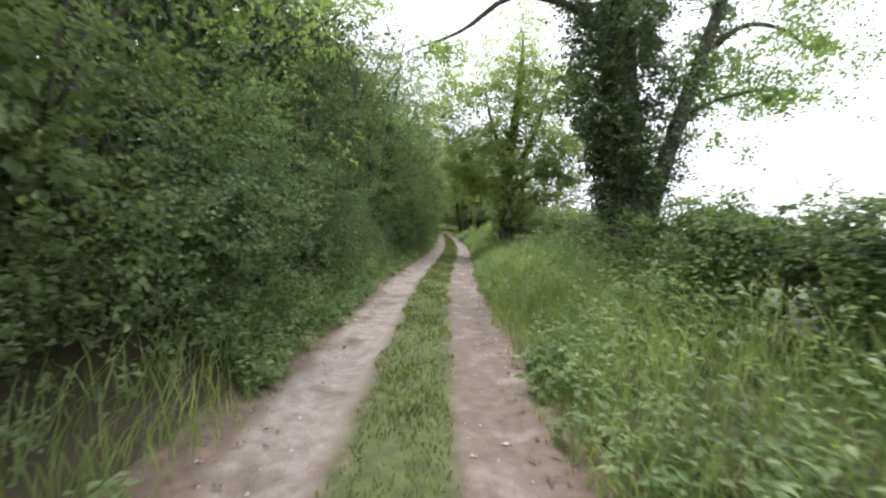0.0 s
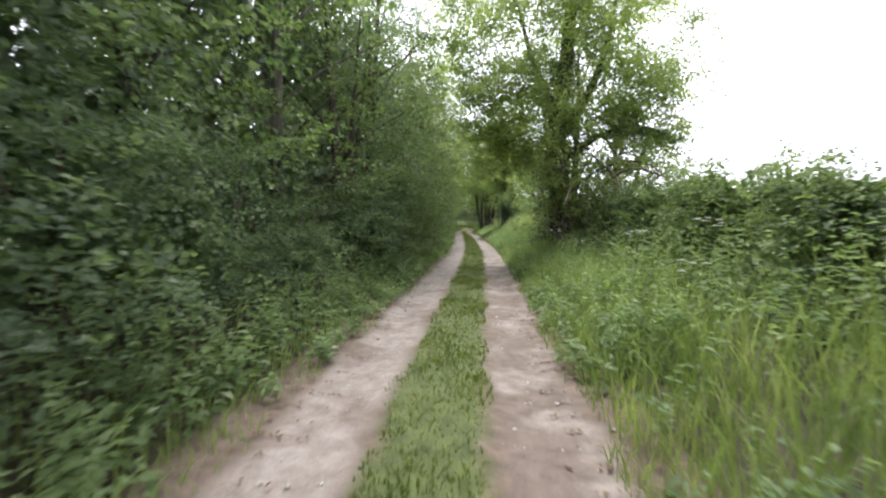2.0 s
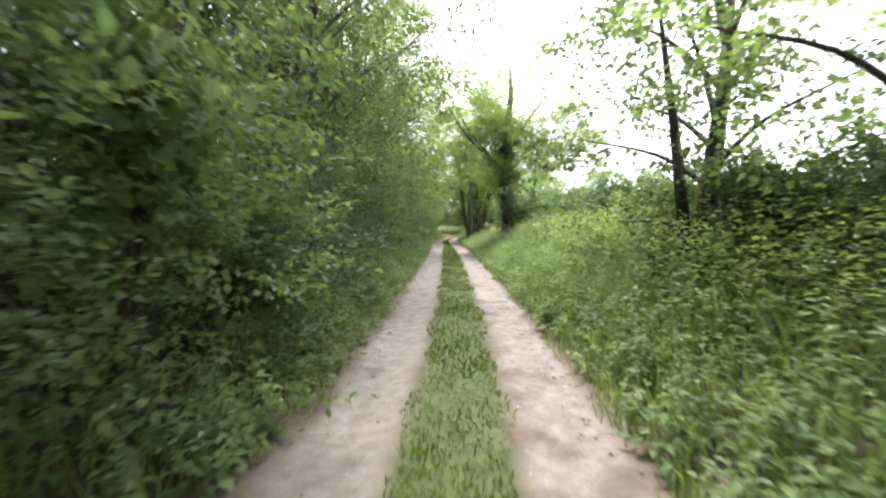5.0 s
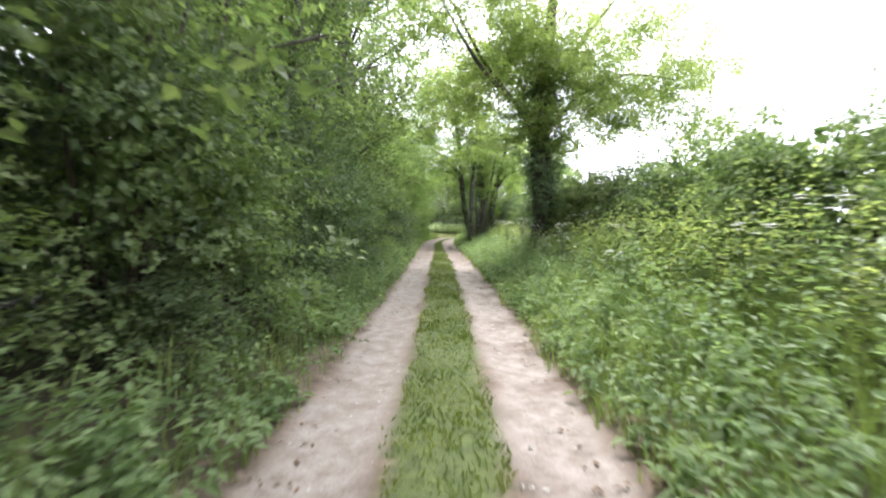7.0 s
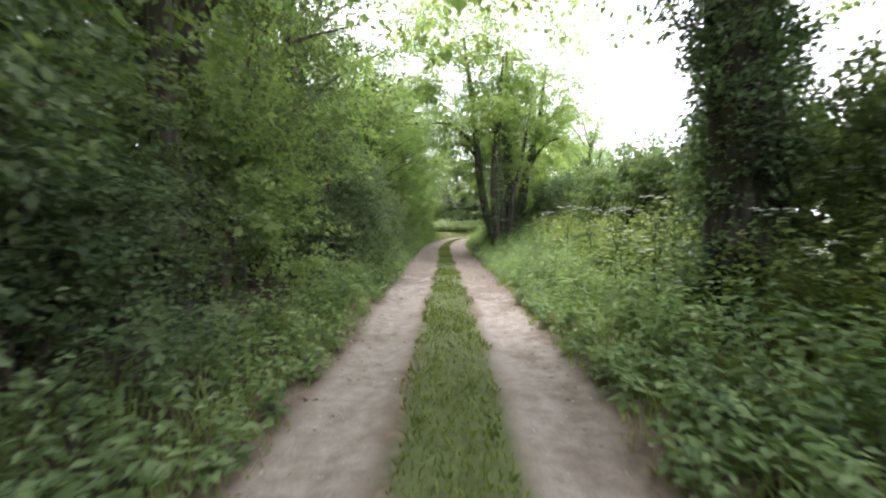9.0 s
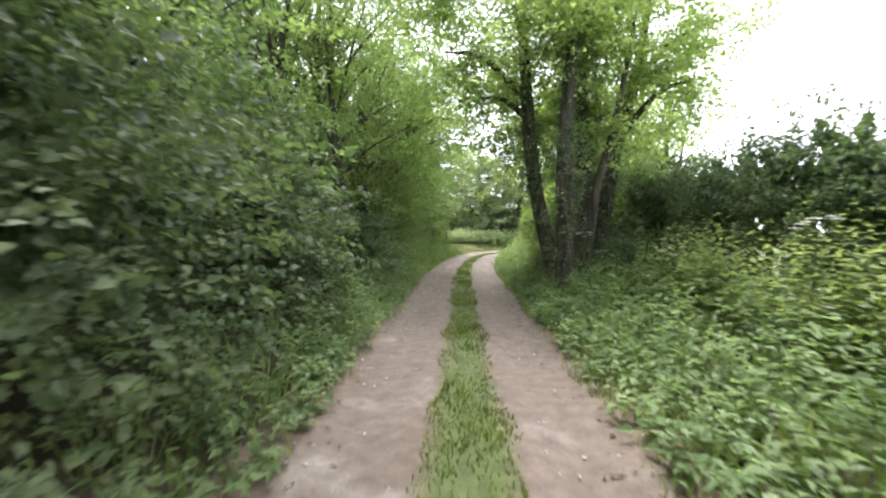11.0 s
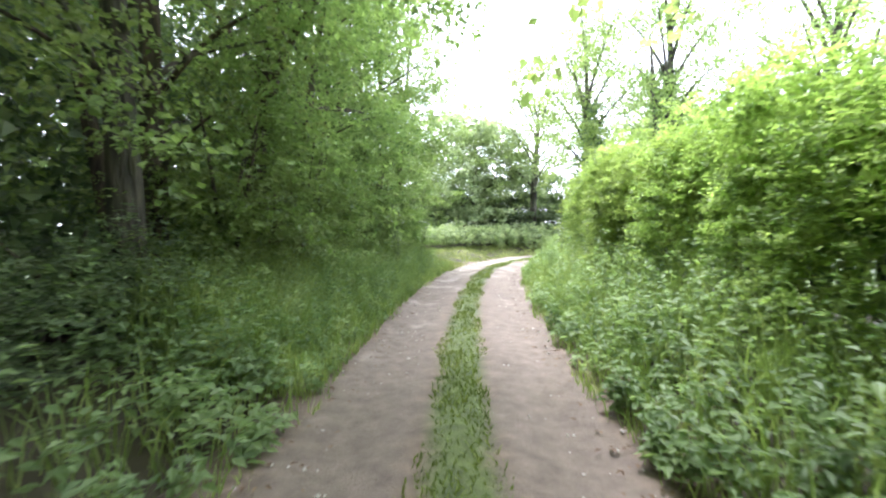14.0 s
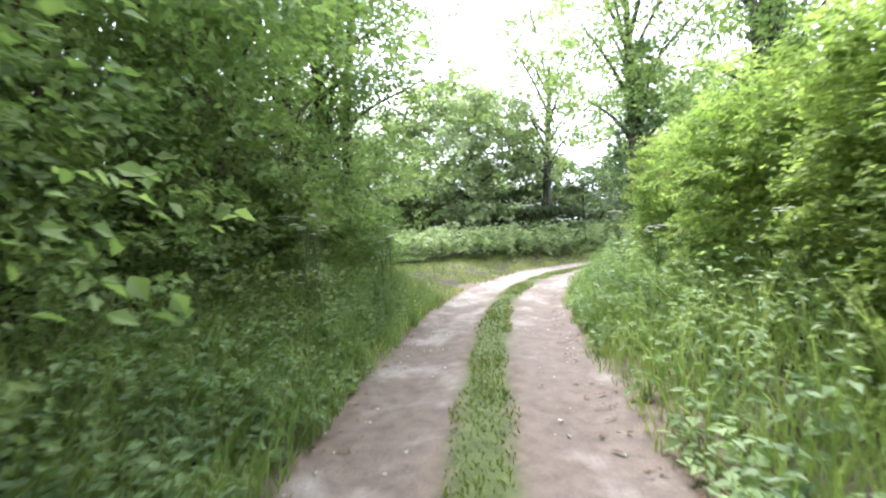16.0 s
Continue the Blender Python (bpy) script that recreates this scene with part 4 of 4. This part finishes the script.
def hedge_tree():
    """The ivy trunk in the hedge with a long bare limb over the lane."""
    ob = thing("tree", (4.75, 47.7, 0.3), "ivy-clad ash in the hedge with limbs over the lane", "tree")
    main = [(0, 0, -0.3), (0, 0, 1.8), (-0.15, 0, 3.6), (-0.1, 0.1, 5.6), (0.2, 0.2, 8.2), (0.2, 0.3, 10.2)]
    limb("trunk", ob, main, [0.45, 0.36, 0.32, 0.26, 0.15, 0.03], BARK, 12, 0.08)
    limb("limb", ob, [(-0.1, 0, 3.6), (-1.0, -0.15, 5.0), (-2.1, -0.4, 6.3), (-3.4, -0.9, 8.4)], [0.09, 0.075, 0.055, 0.02], BARK, 8, 0.05)
    limb("limb", ob, [(-1.2, -0.5, 5.0), (-2.3, -1.2, 5.9), (-3.4, -1.8, 7.4)], [0.08, 0.06, 0.02], BARK, 7)
    limb("limb", ob, [(0.1, 0.1, 4.2), (1.2, 0.0, 5.4), (2.6, 0.1, 6.0), (4.2, 0.2, 5.9)], [0.09, 0.065, 0.045, 0.015], BARK, 8)
    limb("limb", ob, [(0.1, 0.1, 5.5), (1.3, 0.3, 7.2), (2.4, 0.4, 8.6)], [0.12, 0.08, 0.02], BARK, 7)
    ivy_on(ob, main[0:4], [0.46, 0.52, 0.66, 0.6], 1300, 0.08, 20)
    crown_of(ob, LIT_ASH, [(2.0, 0, 5.4, 1.5, 1.4, 1.0, 150), (3.8, 0.2, 5.8, 1.7, 1.5, 1.1, 170), (5.0, 0.4, 4.6, 1.3, 1.3, 0.9, 100), (5.4, 0.2, 6.6, 1.4, 1.4, 1.0, 120), (2.8, 0.3, 7.9, 2.2, 1.9, 1.4, 240), (0.4, 0.0, 10.0, 2.6, 2.4, 1.6, 220),
                       (-2.4, -1.2, 8.6, 2.3, 2.0, 1.5, 220), (-3.6, -1.7, 6.8, 1.4, 1.3, 1.0, 100), (-4.4, -1.0, 8.8, 1.6, 1.6, 1.1, 100), (-3.2, 1.0, 5.9, 1.1, 1.1, 0.8, 70), (-1.5, -0.2, 5.8, 1.3, 1.2, 1.0, 90), (-2.6, 1.6, 4.6, 1.2, 1.2, 0.9, 80), (-2.2, 1.6, 6.5, 1.4, 1.2, 1.0, 110), (-2.4, -0.4, 5.3, 1.0, 1.0, 0.7, 70), (-1.6, 0.9, 6.8, 1.2, 1.1, 0.9, 80), (-1.2, -1.4, 7.2, 1.3, 1.0, 0.9, 90), (-1.0, 2.0, 7.8, 1.4, 1.3, 1.0, 90), (2.4, 1.2, 5.8, 1.3, 1.2, 0.8, 90),
                       (0.3, -0.8, 6.6, 1.6, 1.2, 1.2, 170), (-0.9, -0.6, 4.7, 0.9, 0.8, 0.7, 70), (1.0, -0.6, 5.0, 1.1, 0.9, 0.8, 80), (-0.2, -0.9, 5.8, 1.2, 0.9, 0.9, 90), (-0.9, -0.5, 6.9, 1.3, 1.1, 1.1, 120), (1.3, -0.3, 6.3, 1.2, 1.1, 1.0, 110), (-0.7, 0.3, 8.4, 1.4, 1.3, 1.2, 110), (2.6, -0.6, 4.6, 1.1, 0.9, 0.7, 80), (0.4, -0.9, 4.1, 0.7, 0.5, 0.9, 80), (-0.8, -0.3, 3.9, 0.5, 0.5, 0.7, 40)], 0.086, 29, thick=1.05)


def coppice():
    """The old many-stemmed tree at the mouth of the wood."""
    ob = thing("tree", (4.2, 62.2, 0.25), "old many-stemmed coppice tree leaning over the verge", "tree")
    stems = [([(-0.45, -0.4, -0.3), (-0.66, -0.4, 0.6), (-1.0, -0.4, 2.0), (-1.2, -0.35, 3.4), (-1.4, -0.2, 6.0), (-1.75, 0.2, 9.0)], [0.27, 0.185, 0.165, 0.15, 0.12, 0.05]),
             ([(0.1, 0.1, -0.3), (0.15, 0.1, 2.0), (0.05, 0.2, 4.4), (0.1, 0.3, 8.5)], [0.36, 0.27, 0.22, 0.06]),
             ([(0.6, 0.3, -0.3), (0.75, 0.3, 1.6), (0.95, 0.3, 3.2), (1.5, 0.4, 5.2), (1.9, 0.6, 8.0)], [0.28, 0.22, 0.18, 0.13, 0.04]),
             ([(-0.15, -0.3, -0.2), (-0.2, -0.35, 2.2), (-0.4, -0.4, 4.5), (-0.6, -0.3, 7.0)], [0.17, 0.13, 0.1, 0.03]),
             ([(-0.2, -1.1, -0.2), (0.0, -1.1, 1.0), (0.15, -1.1, 2.2), (0.5, -1.1, 3.6), (0.95, -1.0, 6.2)], [0.13, 0.1, 0.09, 0.075, 0.02])]
    stems.append(([(-0.6, -1.75, -0.3), (-0.66, -1.7, 1.0), (-0.7, -1.7, 2.6), (-0.6, -1.65, 4.4), (-0.3, -1.6, 7.6)], [0.24, 0.17, 0.155, 0.13, 0.03]))
    for path, radii in stems:
        limb("trunk", ob, path, radii, SHADED, 12, 0.07)
    for path in ([(-1.3, 0, 4.4), (-2.3, -0.3, 5.2), (-3.2, -0.4, 5.3)], [(-1.2, 0, 3.9), (-1.8, 0.8, 4.6), (-2.6, 1.8, 4.8)], [(1.4, 0.4, 4.9), (2.3, 0.1, 5.8), (3.3, 0, 6.2)],
                 [(0.1, 0.25, 3.4), (-0.5, 1.4, 4.2), (-0.9, 2.6, 4.4)], [(0.1, 0.2, 4.6), (-0.3, -0.9, 5.6), (-0.6, -2.0, 6.0)], [(1.0, 0.3, 3.4), (1.7, -0.3, 4.4), (2.5, -0.7, 4.6)], [(0.9, 0.3, 3.2), (1.5, 1.6, 4.1), (2.0, 3.2, 4.5)]):
        limb("limb", ob, path, [0.09, 0.06, 0.015], SHADED, 7)
    ivy_on(ob, [(0.1, 0.1, 1.2), (0.1, 0.15, 3.0), (0.05, 0.2, 4.4), (0.1, 0.3, 7)], [0.4, 0.42, 0.5, 0.4], 640, 0.07)
    ivy_on(ob, [(-0.85, -0.4, 1.3), (-1.2, -0.35, 3.4), (-1.4, -0.2, 6.0), (-1.6, 0.1, 8.0)], [0.2, 0.28, 0.45, 0.3], 300, 0.07)
    ivy_on(ob, [(-0.68, -1.7, 1.5), (-0.6, -1.65, 4.4), (-0.45, -1.62, 6.8)], [0.2, 0.3, 0.42], 300, 0.062)
    ivy_on(ob, [(-0.66, -1.72, 0.2), (-0.68, -1.7, 1.4), (-0.7, -1.7, 2.8)], [0.3, 0.2, 0.19], 170, 0.055)
    ivy_on(ob, [(-0.55, -0.4, 0.2), (-0.8, -0.4, 1.2), (-1.1, -0.4, 2.6)], [0.3, 0.21, 0.19], 130, 0.055)
    ivy_on(ob, [(0.7, 0.3, 0.3), (0.85, 0.3, 2.4), (1.2, 0.35, 4.2)], [0.4, 0.36, 0.3], 300, 0.075)
    crown_of(ob, LIT_ASH, [(-2.4, -0.2, 5.4, 1.3, 1.5, 0.9, 80), (-1.2, 0.4, 7.0, 1.6, 1.7, 1.2, 110), (0.6, 0.3, 8.3, 2.0, 2.0, 1.3, 130), (2.6, 0.2, 6.4, 1.5, 1.6, 1.1, 90), (-0.4, -1.8, 6.0, 1.3, 1.3, 0.9, 60),
                         (2.4, -0.5, 4.4, 0.9, 1.0, 0.7, 35), (-2.4, 1.6, 4.6, 0.8, 0.9, 0.6, 35), (-1.6, 0.5, 9.4, 2.2, 2.0, 1.4, 110), (-2.2, 0.8, 3.4, 0.7, 0.9, 0.6, 30),
                         (-1.8, 1.2, 5.0, 1.1, 1.3, 1.1, 100), (-0.7, 1.4, 3.9, 0.8, 0.9, 0.9, 70), (0.7, 0.6, 4.6, 0.9, 0.9, 1.2, 90), (0.2, -0.5, 6.4, 1.4, 1.2, 1.0, 90), (-0.9, 2.4, 3.9, 0.9, 1.0, 0.9, 90), (-0.5, 2.8, 5.3, 1.2, 1.2, 0.9, 90), (-1.9, 2.2, 6.2, 1.2, 1.3, 0.9, 80), (-0.8, -2.0, 5.3, 1.1, 1.0, 0.9, 90), (0.9, 1.2, 1.1, 0.9, 0.7, 0.8, 70), (0.5, 0.9, 2.9, 0.8, 0.6, 0.8, 60), (1.9, 0.5, 3.6, 0.9, 0.8, 0.8, 60), (-0.2, 0.7, 4.6, 1.0, 0.8, 0.9, 70), (0.4, -0.9, 4.9, 1.0, 0.7, 0.7, 60), (-0.4, 0.6, 2.9, 0.6, 0.5, 0.8, 30), (0.3, -1.2, 3.5, 0.7, 0.5, 0.8, 40), (-0.4, 0.9, 0.9, 0.6, 0.6, 0.7, 40), (1.6, 3.6, 4.3, 1.0, 0.9, 0.5, 50), (2.4, 2.6, 4.6, 1.1, 1.0, 0.6, 60), (2.2, -0.8, 5.0, 1.2, 1.2, 1.0, 90), (2.6, 0.2, 7.6, 1.6, 1.5, 1.1, 80),
                         (1.7, 0.3, 5.2, 1.1, 0.9, 1.1, 100), (-0.6, -1.0, 5.7, 1.3, 1.0, 1.1, 130), (0.8, -1.0, 6.6, 1.3, 1.0, 1.1, 120), (-0.3, -0.8, 8.0, 1.5, 1.2, 1.2, 110), (2.6, 0.2, 9.0, 1.2, 1.2, 0.9, 40),
                         (-1.0, 0.2, 10.8, 2.3, 2.2, 1.3, 170), (0.9, 0.3, 12.0, 2.4, 2.2, 1.4, 170), (-3.0, -0.4, 8.4, 1.6, 1.6, 1.1, 120), (-3.2, 0.6, 6.6, 1.3, 1.4, 0.9, 90), (2.9, 0.2, 10.4, 1.8, 1.8, 1.2, 110),
                         (-3.5, -0.2, 9.6, 1.6, 1.6, 1.1, 120), (-2.8, 0.3, 11.4, 1.9, 1.8, 1.2, 130), (-3.7, 0.6, 7.4, 1.2, 1.3, 0.9, 80)], 0.094, 21, thick=1.3)


def mouth_tree():
    """A leaning light-leaved tree on the wood's edge, its boughs reaching over the lane."""
    ob = thing("tree", (-1.9, 70.2, 0.25), "leaning field maple with light green boughs over the lane", "tree")
    limb("trunk", ob, [(0, 0, -0.3), (0.1, -0.2, 1.8), (0.5, -0.5, 3.6), (1.3, -0.9, 5.6), (2.0, -1.2, 7.2)], [0.22, 0.17, 0.14, 0.09, 0.03], BROWN, 10, 0.06)
    for path in ([(0.4, -0.4, 3.2), (1.4, -1.4, 4.1), (2.6, -2.4, 4.5), (3.7, -3.0, 4.3)], [(0.3, -0.3, 2.6), (0.9, 0.8, 3.4), (1.5, 2.2, 3.7)], [(0.9, -0.7, 4.6), (1.6, 0.4, 5.8), (2.2, 1.6, 6.4)], [(1.0, -0.8, 4.8), (2.2, -1.6, 5.4), (3.4, -2.0, 5.3)]):
        limb("limb", ob, path, [0.08, 0.055, 0.03, 0.01][:len(path)], BROWN, 7)
    crown_of(ob, SAPLING, [(1.0, -0.2, 2.5, 1.0, 1.3, 0.9, 110), (1.5, 2.2, 3.4, 1.2, 1.4, 0.9, 80), (1.4, -1.4, 4.4, 1.3, 1.4, 0.8, 120), (3.0, -2.6, 4.5, 1.1, 1.0, 0.5, 40), (2.0, 1.0, 5.8, 1.5, 1.6, 1.0, 90),
                       (1.8, -1.2, 7.0, 1.7, 1.7, 1.0, 90), (3.0, -1.8, 5.6, 1.1, 1.1, 0.6, 45), (0.9, 3.8, 2.4, 1.1, 1.3, 1.0, 110), (1.2, 4.6, 4.8, 1.4, 1.5, 1.2, 80),
                       (2.4, -2.6, 6.6, 1.3, 1.4, 0.9, 70), (3.3, -3.8, 6.2, 1.2, 1.2, 0.8, 60), (2.0, -4.6, 5.6, 1.2, 1.2, 0.8, 60), (1.6, -3.4, 7.8, 1.5, 1.5, 1.0, 70),
                       (2.0, 5.4, 4.4, 1.1, 1.2, 1.0, 90), (1.6, 4.2, 6.3, 1.3, 1.3, 1.0, 90), (2.0, 7.2, 3.6, 1.1, 1.2, 1.1, 90), (1.7, 7.0, 5.4, 1.2, 1.2, 0.9, 80)], 0.088, 23)


rng = np.random.default_rng(27)
mouth_tree()
rng = np.random.default_rng(28)
ivy_tree()
rng = np.random.default_rng(29)
leaning_ash()
rng = np.random.default_rng(30)
hedge_tree()
rng = np.random.default_rng(31)
coppice()


def filler_trees():
    """Trees in the right-hand hedge line and round the bend at the lane's end."""
    g = "trees in the hedge line"
    kinds = [make_tree(ASH, 10.5, 2.8, 0.15, 430, 0.125, "light green ash tree growing from the hedge", g, 2.2, BARK, 1, 15),
             make_tree(MAPLE, 7.6, 2.6, 0.16, 430, 0.125, "round-headed field maple in the hedge line", g, 1.2, BARK, 2, 15)]
    place_copies(kinds, [(5.0, 26.5, 0, 20, 0.95, 1.0), (4.9, 29.6, 1, 120, 0.9, 0.95), (6.0, 24.6, 1, 240, 0.82, 0.95)])
    g = "trees beyond the bend"
    kinds = [make_tree(SILVER, 9.4, 3.6, 0.2, 1400, 0.21, "broad pale green tree beyond the bend", g, 1.2, BARK, 1, 18, 0.55),
             make_tree(ASH, 10.8, 2.9, 0.2, 420, 0.18, "thin-crowned ash with bare limbs beyond the bend", g, 4.0, BARK, 1, 14, 0.7),
             make_tree(HAZEL, 5.4, 2.8, 0.12, 520, 0.2, "dense hazel thicket beneath the far trees", g, 0.2, BROWN, 3, 15, 0.5)]
    spots = [(2.9, 89.2, 0, 0, 0.95, 0.88), (6.2, 88.4, 1, 40, 0.95, 0.98), (-1.5, 90.5, 0, 100, 0.85, 0.8), (-7, 94, 1, 10, 0.95, 0.95), (12.5, 93, 1, 200, 0.8, 0.9), (18, 96, 0, 30, 1.1, 1.0), (-14, 96, 0, 210, 1.1, 1.0)]
    x = -15.0
    while x < 24:
        spots.append((x, rng.uniform(88.8, 90.8), 2, rng.uniform(0, 360), rng.uniform(0.7, 0.95), rng.uniform(0.5, 0.72)))
        spots.append((x + 1.4, rng.uniform(95, 97), 2, rng.uniform(0, 360), rng.uniform(0.9, 1.1), rng.uniform(0.8, 1.0)))
        x += 2.9
    place_copies(kinds, spots)
    g = "trees behind the tall hedge"
    a = make_tree(ASH, 10.5, 2.6, 0.22, 760, 0.12, "thin ivy-trunked ash behind the tall hedge", g, 4.2, BARK, 2, 15, 0.6)
    ivy_on(a, [(0, 0, 1.5), (0.05, 0, 4), (0.1, 0, 6.5)], [0.7, 0.6, 0.3], 330, 0.13)
    place_copies([a], [(7.4, 81.5, 0, 0, 1.0, 1.0), (9.4, 79.0, 0, 140, 1.0, 1.05), (12.0, 75.5, 0, 250, 0.95, 0.9)])


rng = np.random.default_rng(32)
filler_trees()


def nettle_bank():
    """A bed of nettles along the far side of the bend."""
    n = 1700
    x = rng.uniform(-9, 20, n)
    near = np.interp(x, [-2, 2, 5, 9], [81.8, 82.8, 84.4, 86.1])
    y = near + rng.uniform(0, 3.2, n)
    h = rng.uniform(0.85, 1.25, n) * np.interp(y - near, [0, 0.8], [0.7, 1.0])
    k = np.repeat(np.arange(n), 16)
    u, a = rng.uniform(0.3, 1, len(k)), rng.uniform(0, 2 * np.pi, len(k))
    place = np.stack([x[k] + rng.normal(0, 0.06, len(k)), y[k] + rng.normal(0, 0.06, len(k)), ground_z(x, y)[k] + h[k] * u], -1)
    way = unit(np.stack([np.cos(a), np.sin(a), rng.uniform(-0.5, 0.2, len(k))], -1))
    s = rng.uniform(0.13, 0.23, len(k))
    v, f = leaves(place, way, unit(np.array([0, 0, 1.0]) + rng.normal(0, 0.3, (len(k), 3))), s, s * 0.6)
    tagged(new("nettle_bed", mesh_of("nettle_bed", v, f, SILVER)), "dense bed of nettles beyond the bend", "weeds", kind="stuff")


rng = np.random.default_rng(33)
nettle_bank()


def cow_parsley(tall, umbels):
    ob = thing("cow_parsley", (0, 0, 0), "cow parsley with flat white flower heads among the grass", "wildflower", "cow parsley on the verges")
    limb("stem", ob, [(0, 0, -0.05), (0.03, 0.02, tall * 0.5), (0.05, 0, tall * 0.9)], [0.009, 0.007, 0.004], STALK, 5)
    for k in range(umbels):
        a = 2.4 * k
        q = np.array([0.05 + np.cos(a) * 0.14, np.sin(a) * 0.14, tall * rng.uniform(0.86, 1.0)])
        stalk = limb("stalk", ob, [(0.04, 0, tall * 0.62), (0.04 + np.cos(a) * 0.08, np.sin(a) * 0.08, tall * 0.8), q], [0.004, 0.003, 0.002], STALK, 4)
        pieces = []
        for j in range(8):
            b, rad = 2.4 * j, 0.05 * np.sqrt(j / 9)
            c = q + [np.cos(b) * rad, np.sin(b) * rad, 0.012 - rad * 0.15]
            ang = np.arange(5) * np.pi * 0.4
            ring = c + np.stack([np.cos(ang) * 0.014, np.sin(ang) * 0.014, np.zeros(5)], -1)
            pieces.append((np.concatenate([ring, [c + [0, 0, 0.005]], [c - [0, 0, 0.006]]]), np.array([[i, (i + 1) % 5, 5] for i in range(5)] + [[(i + 1) % 5, i, 6] for i in range(5)])))
        part("umbel", mesh_of("umbel", *joined(pieces), PETAL), stalk)
    return ob


def flowers():
    kinds = [cow_parsley(1.15, 5), cow_parsley(1.5, 7), cow_parsley(0.95, 4)]
    spots = []
    for y0, y1, n, d0, d1 in ((9, 24, 7, 2.2, 3.4), (34, 43, 9, 2.3, 3.6), (43, 53, 34, 2.2, 3.7), (55, 64, 8, 2.2, 3.2), (72, 80, 16, 2.1, 3.2), (70, 80, 8, -2.4, -1.8)):
        for _ in range(n):
            y = rng.uniform(y0, y1)
            spots.append((centre(y) + rng.uniform(d0, d1), y, int(rng.integers(0, 3)), rng.uniform(0, 360), rng.uniform(0.85, 1.15), 1.0))
    place_copies(kinds, spots)


rng = np.random.default_rng(34)
flowers()


def brambles(x, y, n, label):
    """Arching dead canes tangled at a hedge foot."""
    z = float(ground_z([x], [y])[0])
    ob = thing("bramble", (x, y, z), label, "bramble", "dead brambles in the hedge foot")
    for k in range(n):
        a, b = rng.uniform(0, 2 * np.pi), rng.uniform(0.5, 1.1)
        p = rng.normal(0, 0.25, 2)
        q = p + [np.cos(a) * b, np.sin(a) * b]
        h = rng.uniform(0.7, 1.5)
        limb("cane", ob, [(p[0], p[1], -0.1), (*(p * 0.7 + q * 0.3), h * 0.8), (*(p * 0.35 + q * 0.65), h), (*q, h * rng.uniform(0.3, 0.8))], [0.014, 0.012, 0.009, 0.004], DEAD, 5)


brambles(5.2, 9.4, 14, "tangle of dead brown bramble canes by the ivy tree")
brambles(3.6, 21.2, 10, "arching dead canes beneath the ivy-hung ash")
brambles(4.4, 19.6, 9, "arching dead canes before the field hedge")
brambles(4.9, 61.2, 9, "bare brown canes at the foot of the coppice")


def fern(fronds, length):
    """A clump of arching fronds, each a rib with paired leaflets."""
    ob = thing("fern", (0, 0, 0), "clump of arching green fern fronds at the hedge foot", "fern", "ferns below the coppice tree")
    for k in range(fronds):
        a = 2.4 * k + rng.uniform(-0.3, 0.3)
        out = np.array([np.cos(a), np.sin(a), 0])
        u = np.linspace(0, 1, 26)[:, None]
        reach = length * rng.uniform(0.8, 1.1)
        line = out * reach * 0.75 * u + np.array([0, 0, 1.0]) * reach * (0.95 * u - 0.62 * u**2)
        rib = limb("frond", ob, line[[0, 8, 16, 25]], [0.006, 0.005, 0.004, 0.001], STALK, 4)
        side = np.cross(out, [0, 0, 1.0])
        at = np.repeat(line[3:], 2, axis=0)
        w = np.repeat(np.sin(np.pi * np.linspace(0.14, 0.98, 23)) * reach * 0.2, 2)
        way = unit(side * np.tile([1, -1], 23)[:, None] + out * 0.35 - [0, 0, 0.12])
        part("blade", mesh_of("blade", *leaves(at, way, np.tile([0, 0, 1.0], (46, 1)), w, w * 0.34), NETTLE), rib)
    return ob


rng = np.random.default_rng(35)
place_copies([fern(9, 0.95), fern(7, 0.8)], [(3.75, 58.6, 0, 20, 1.0, 1.0), (4.2, 59.2, 1, 90, 1.0, 1.0), (3.5, 59.5, 1, 200, 0.9, 1.0), (4.4, 58.0, 0, 140, 1.0, 1.0), (3.55, 57.4, 1, 300, 0.9, 1.0)])
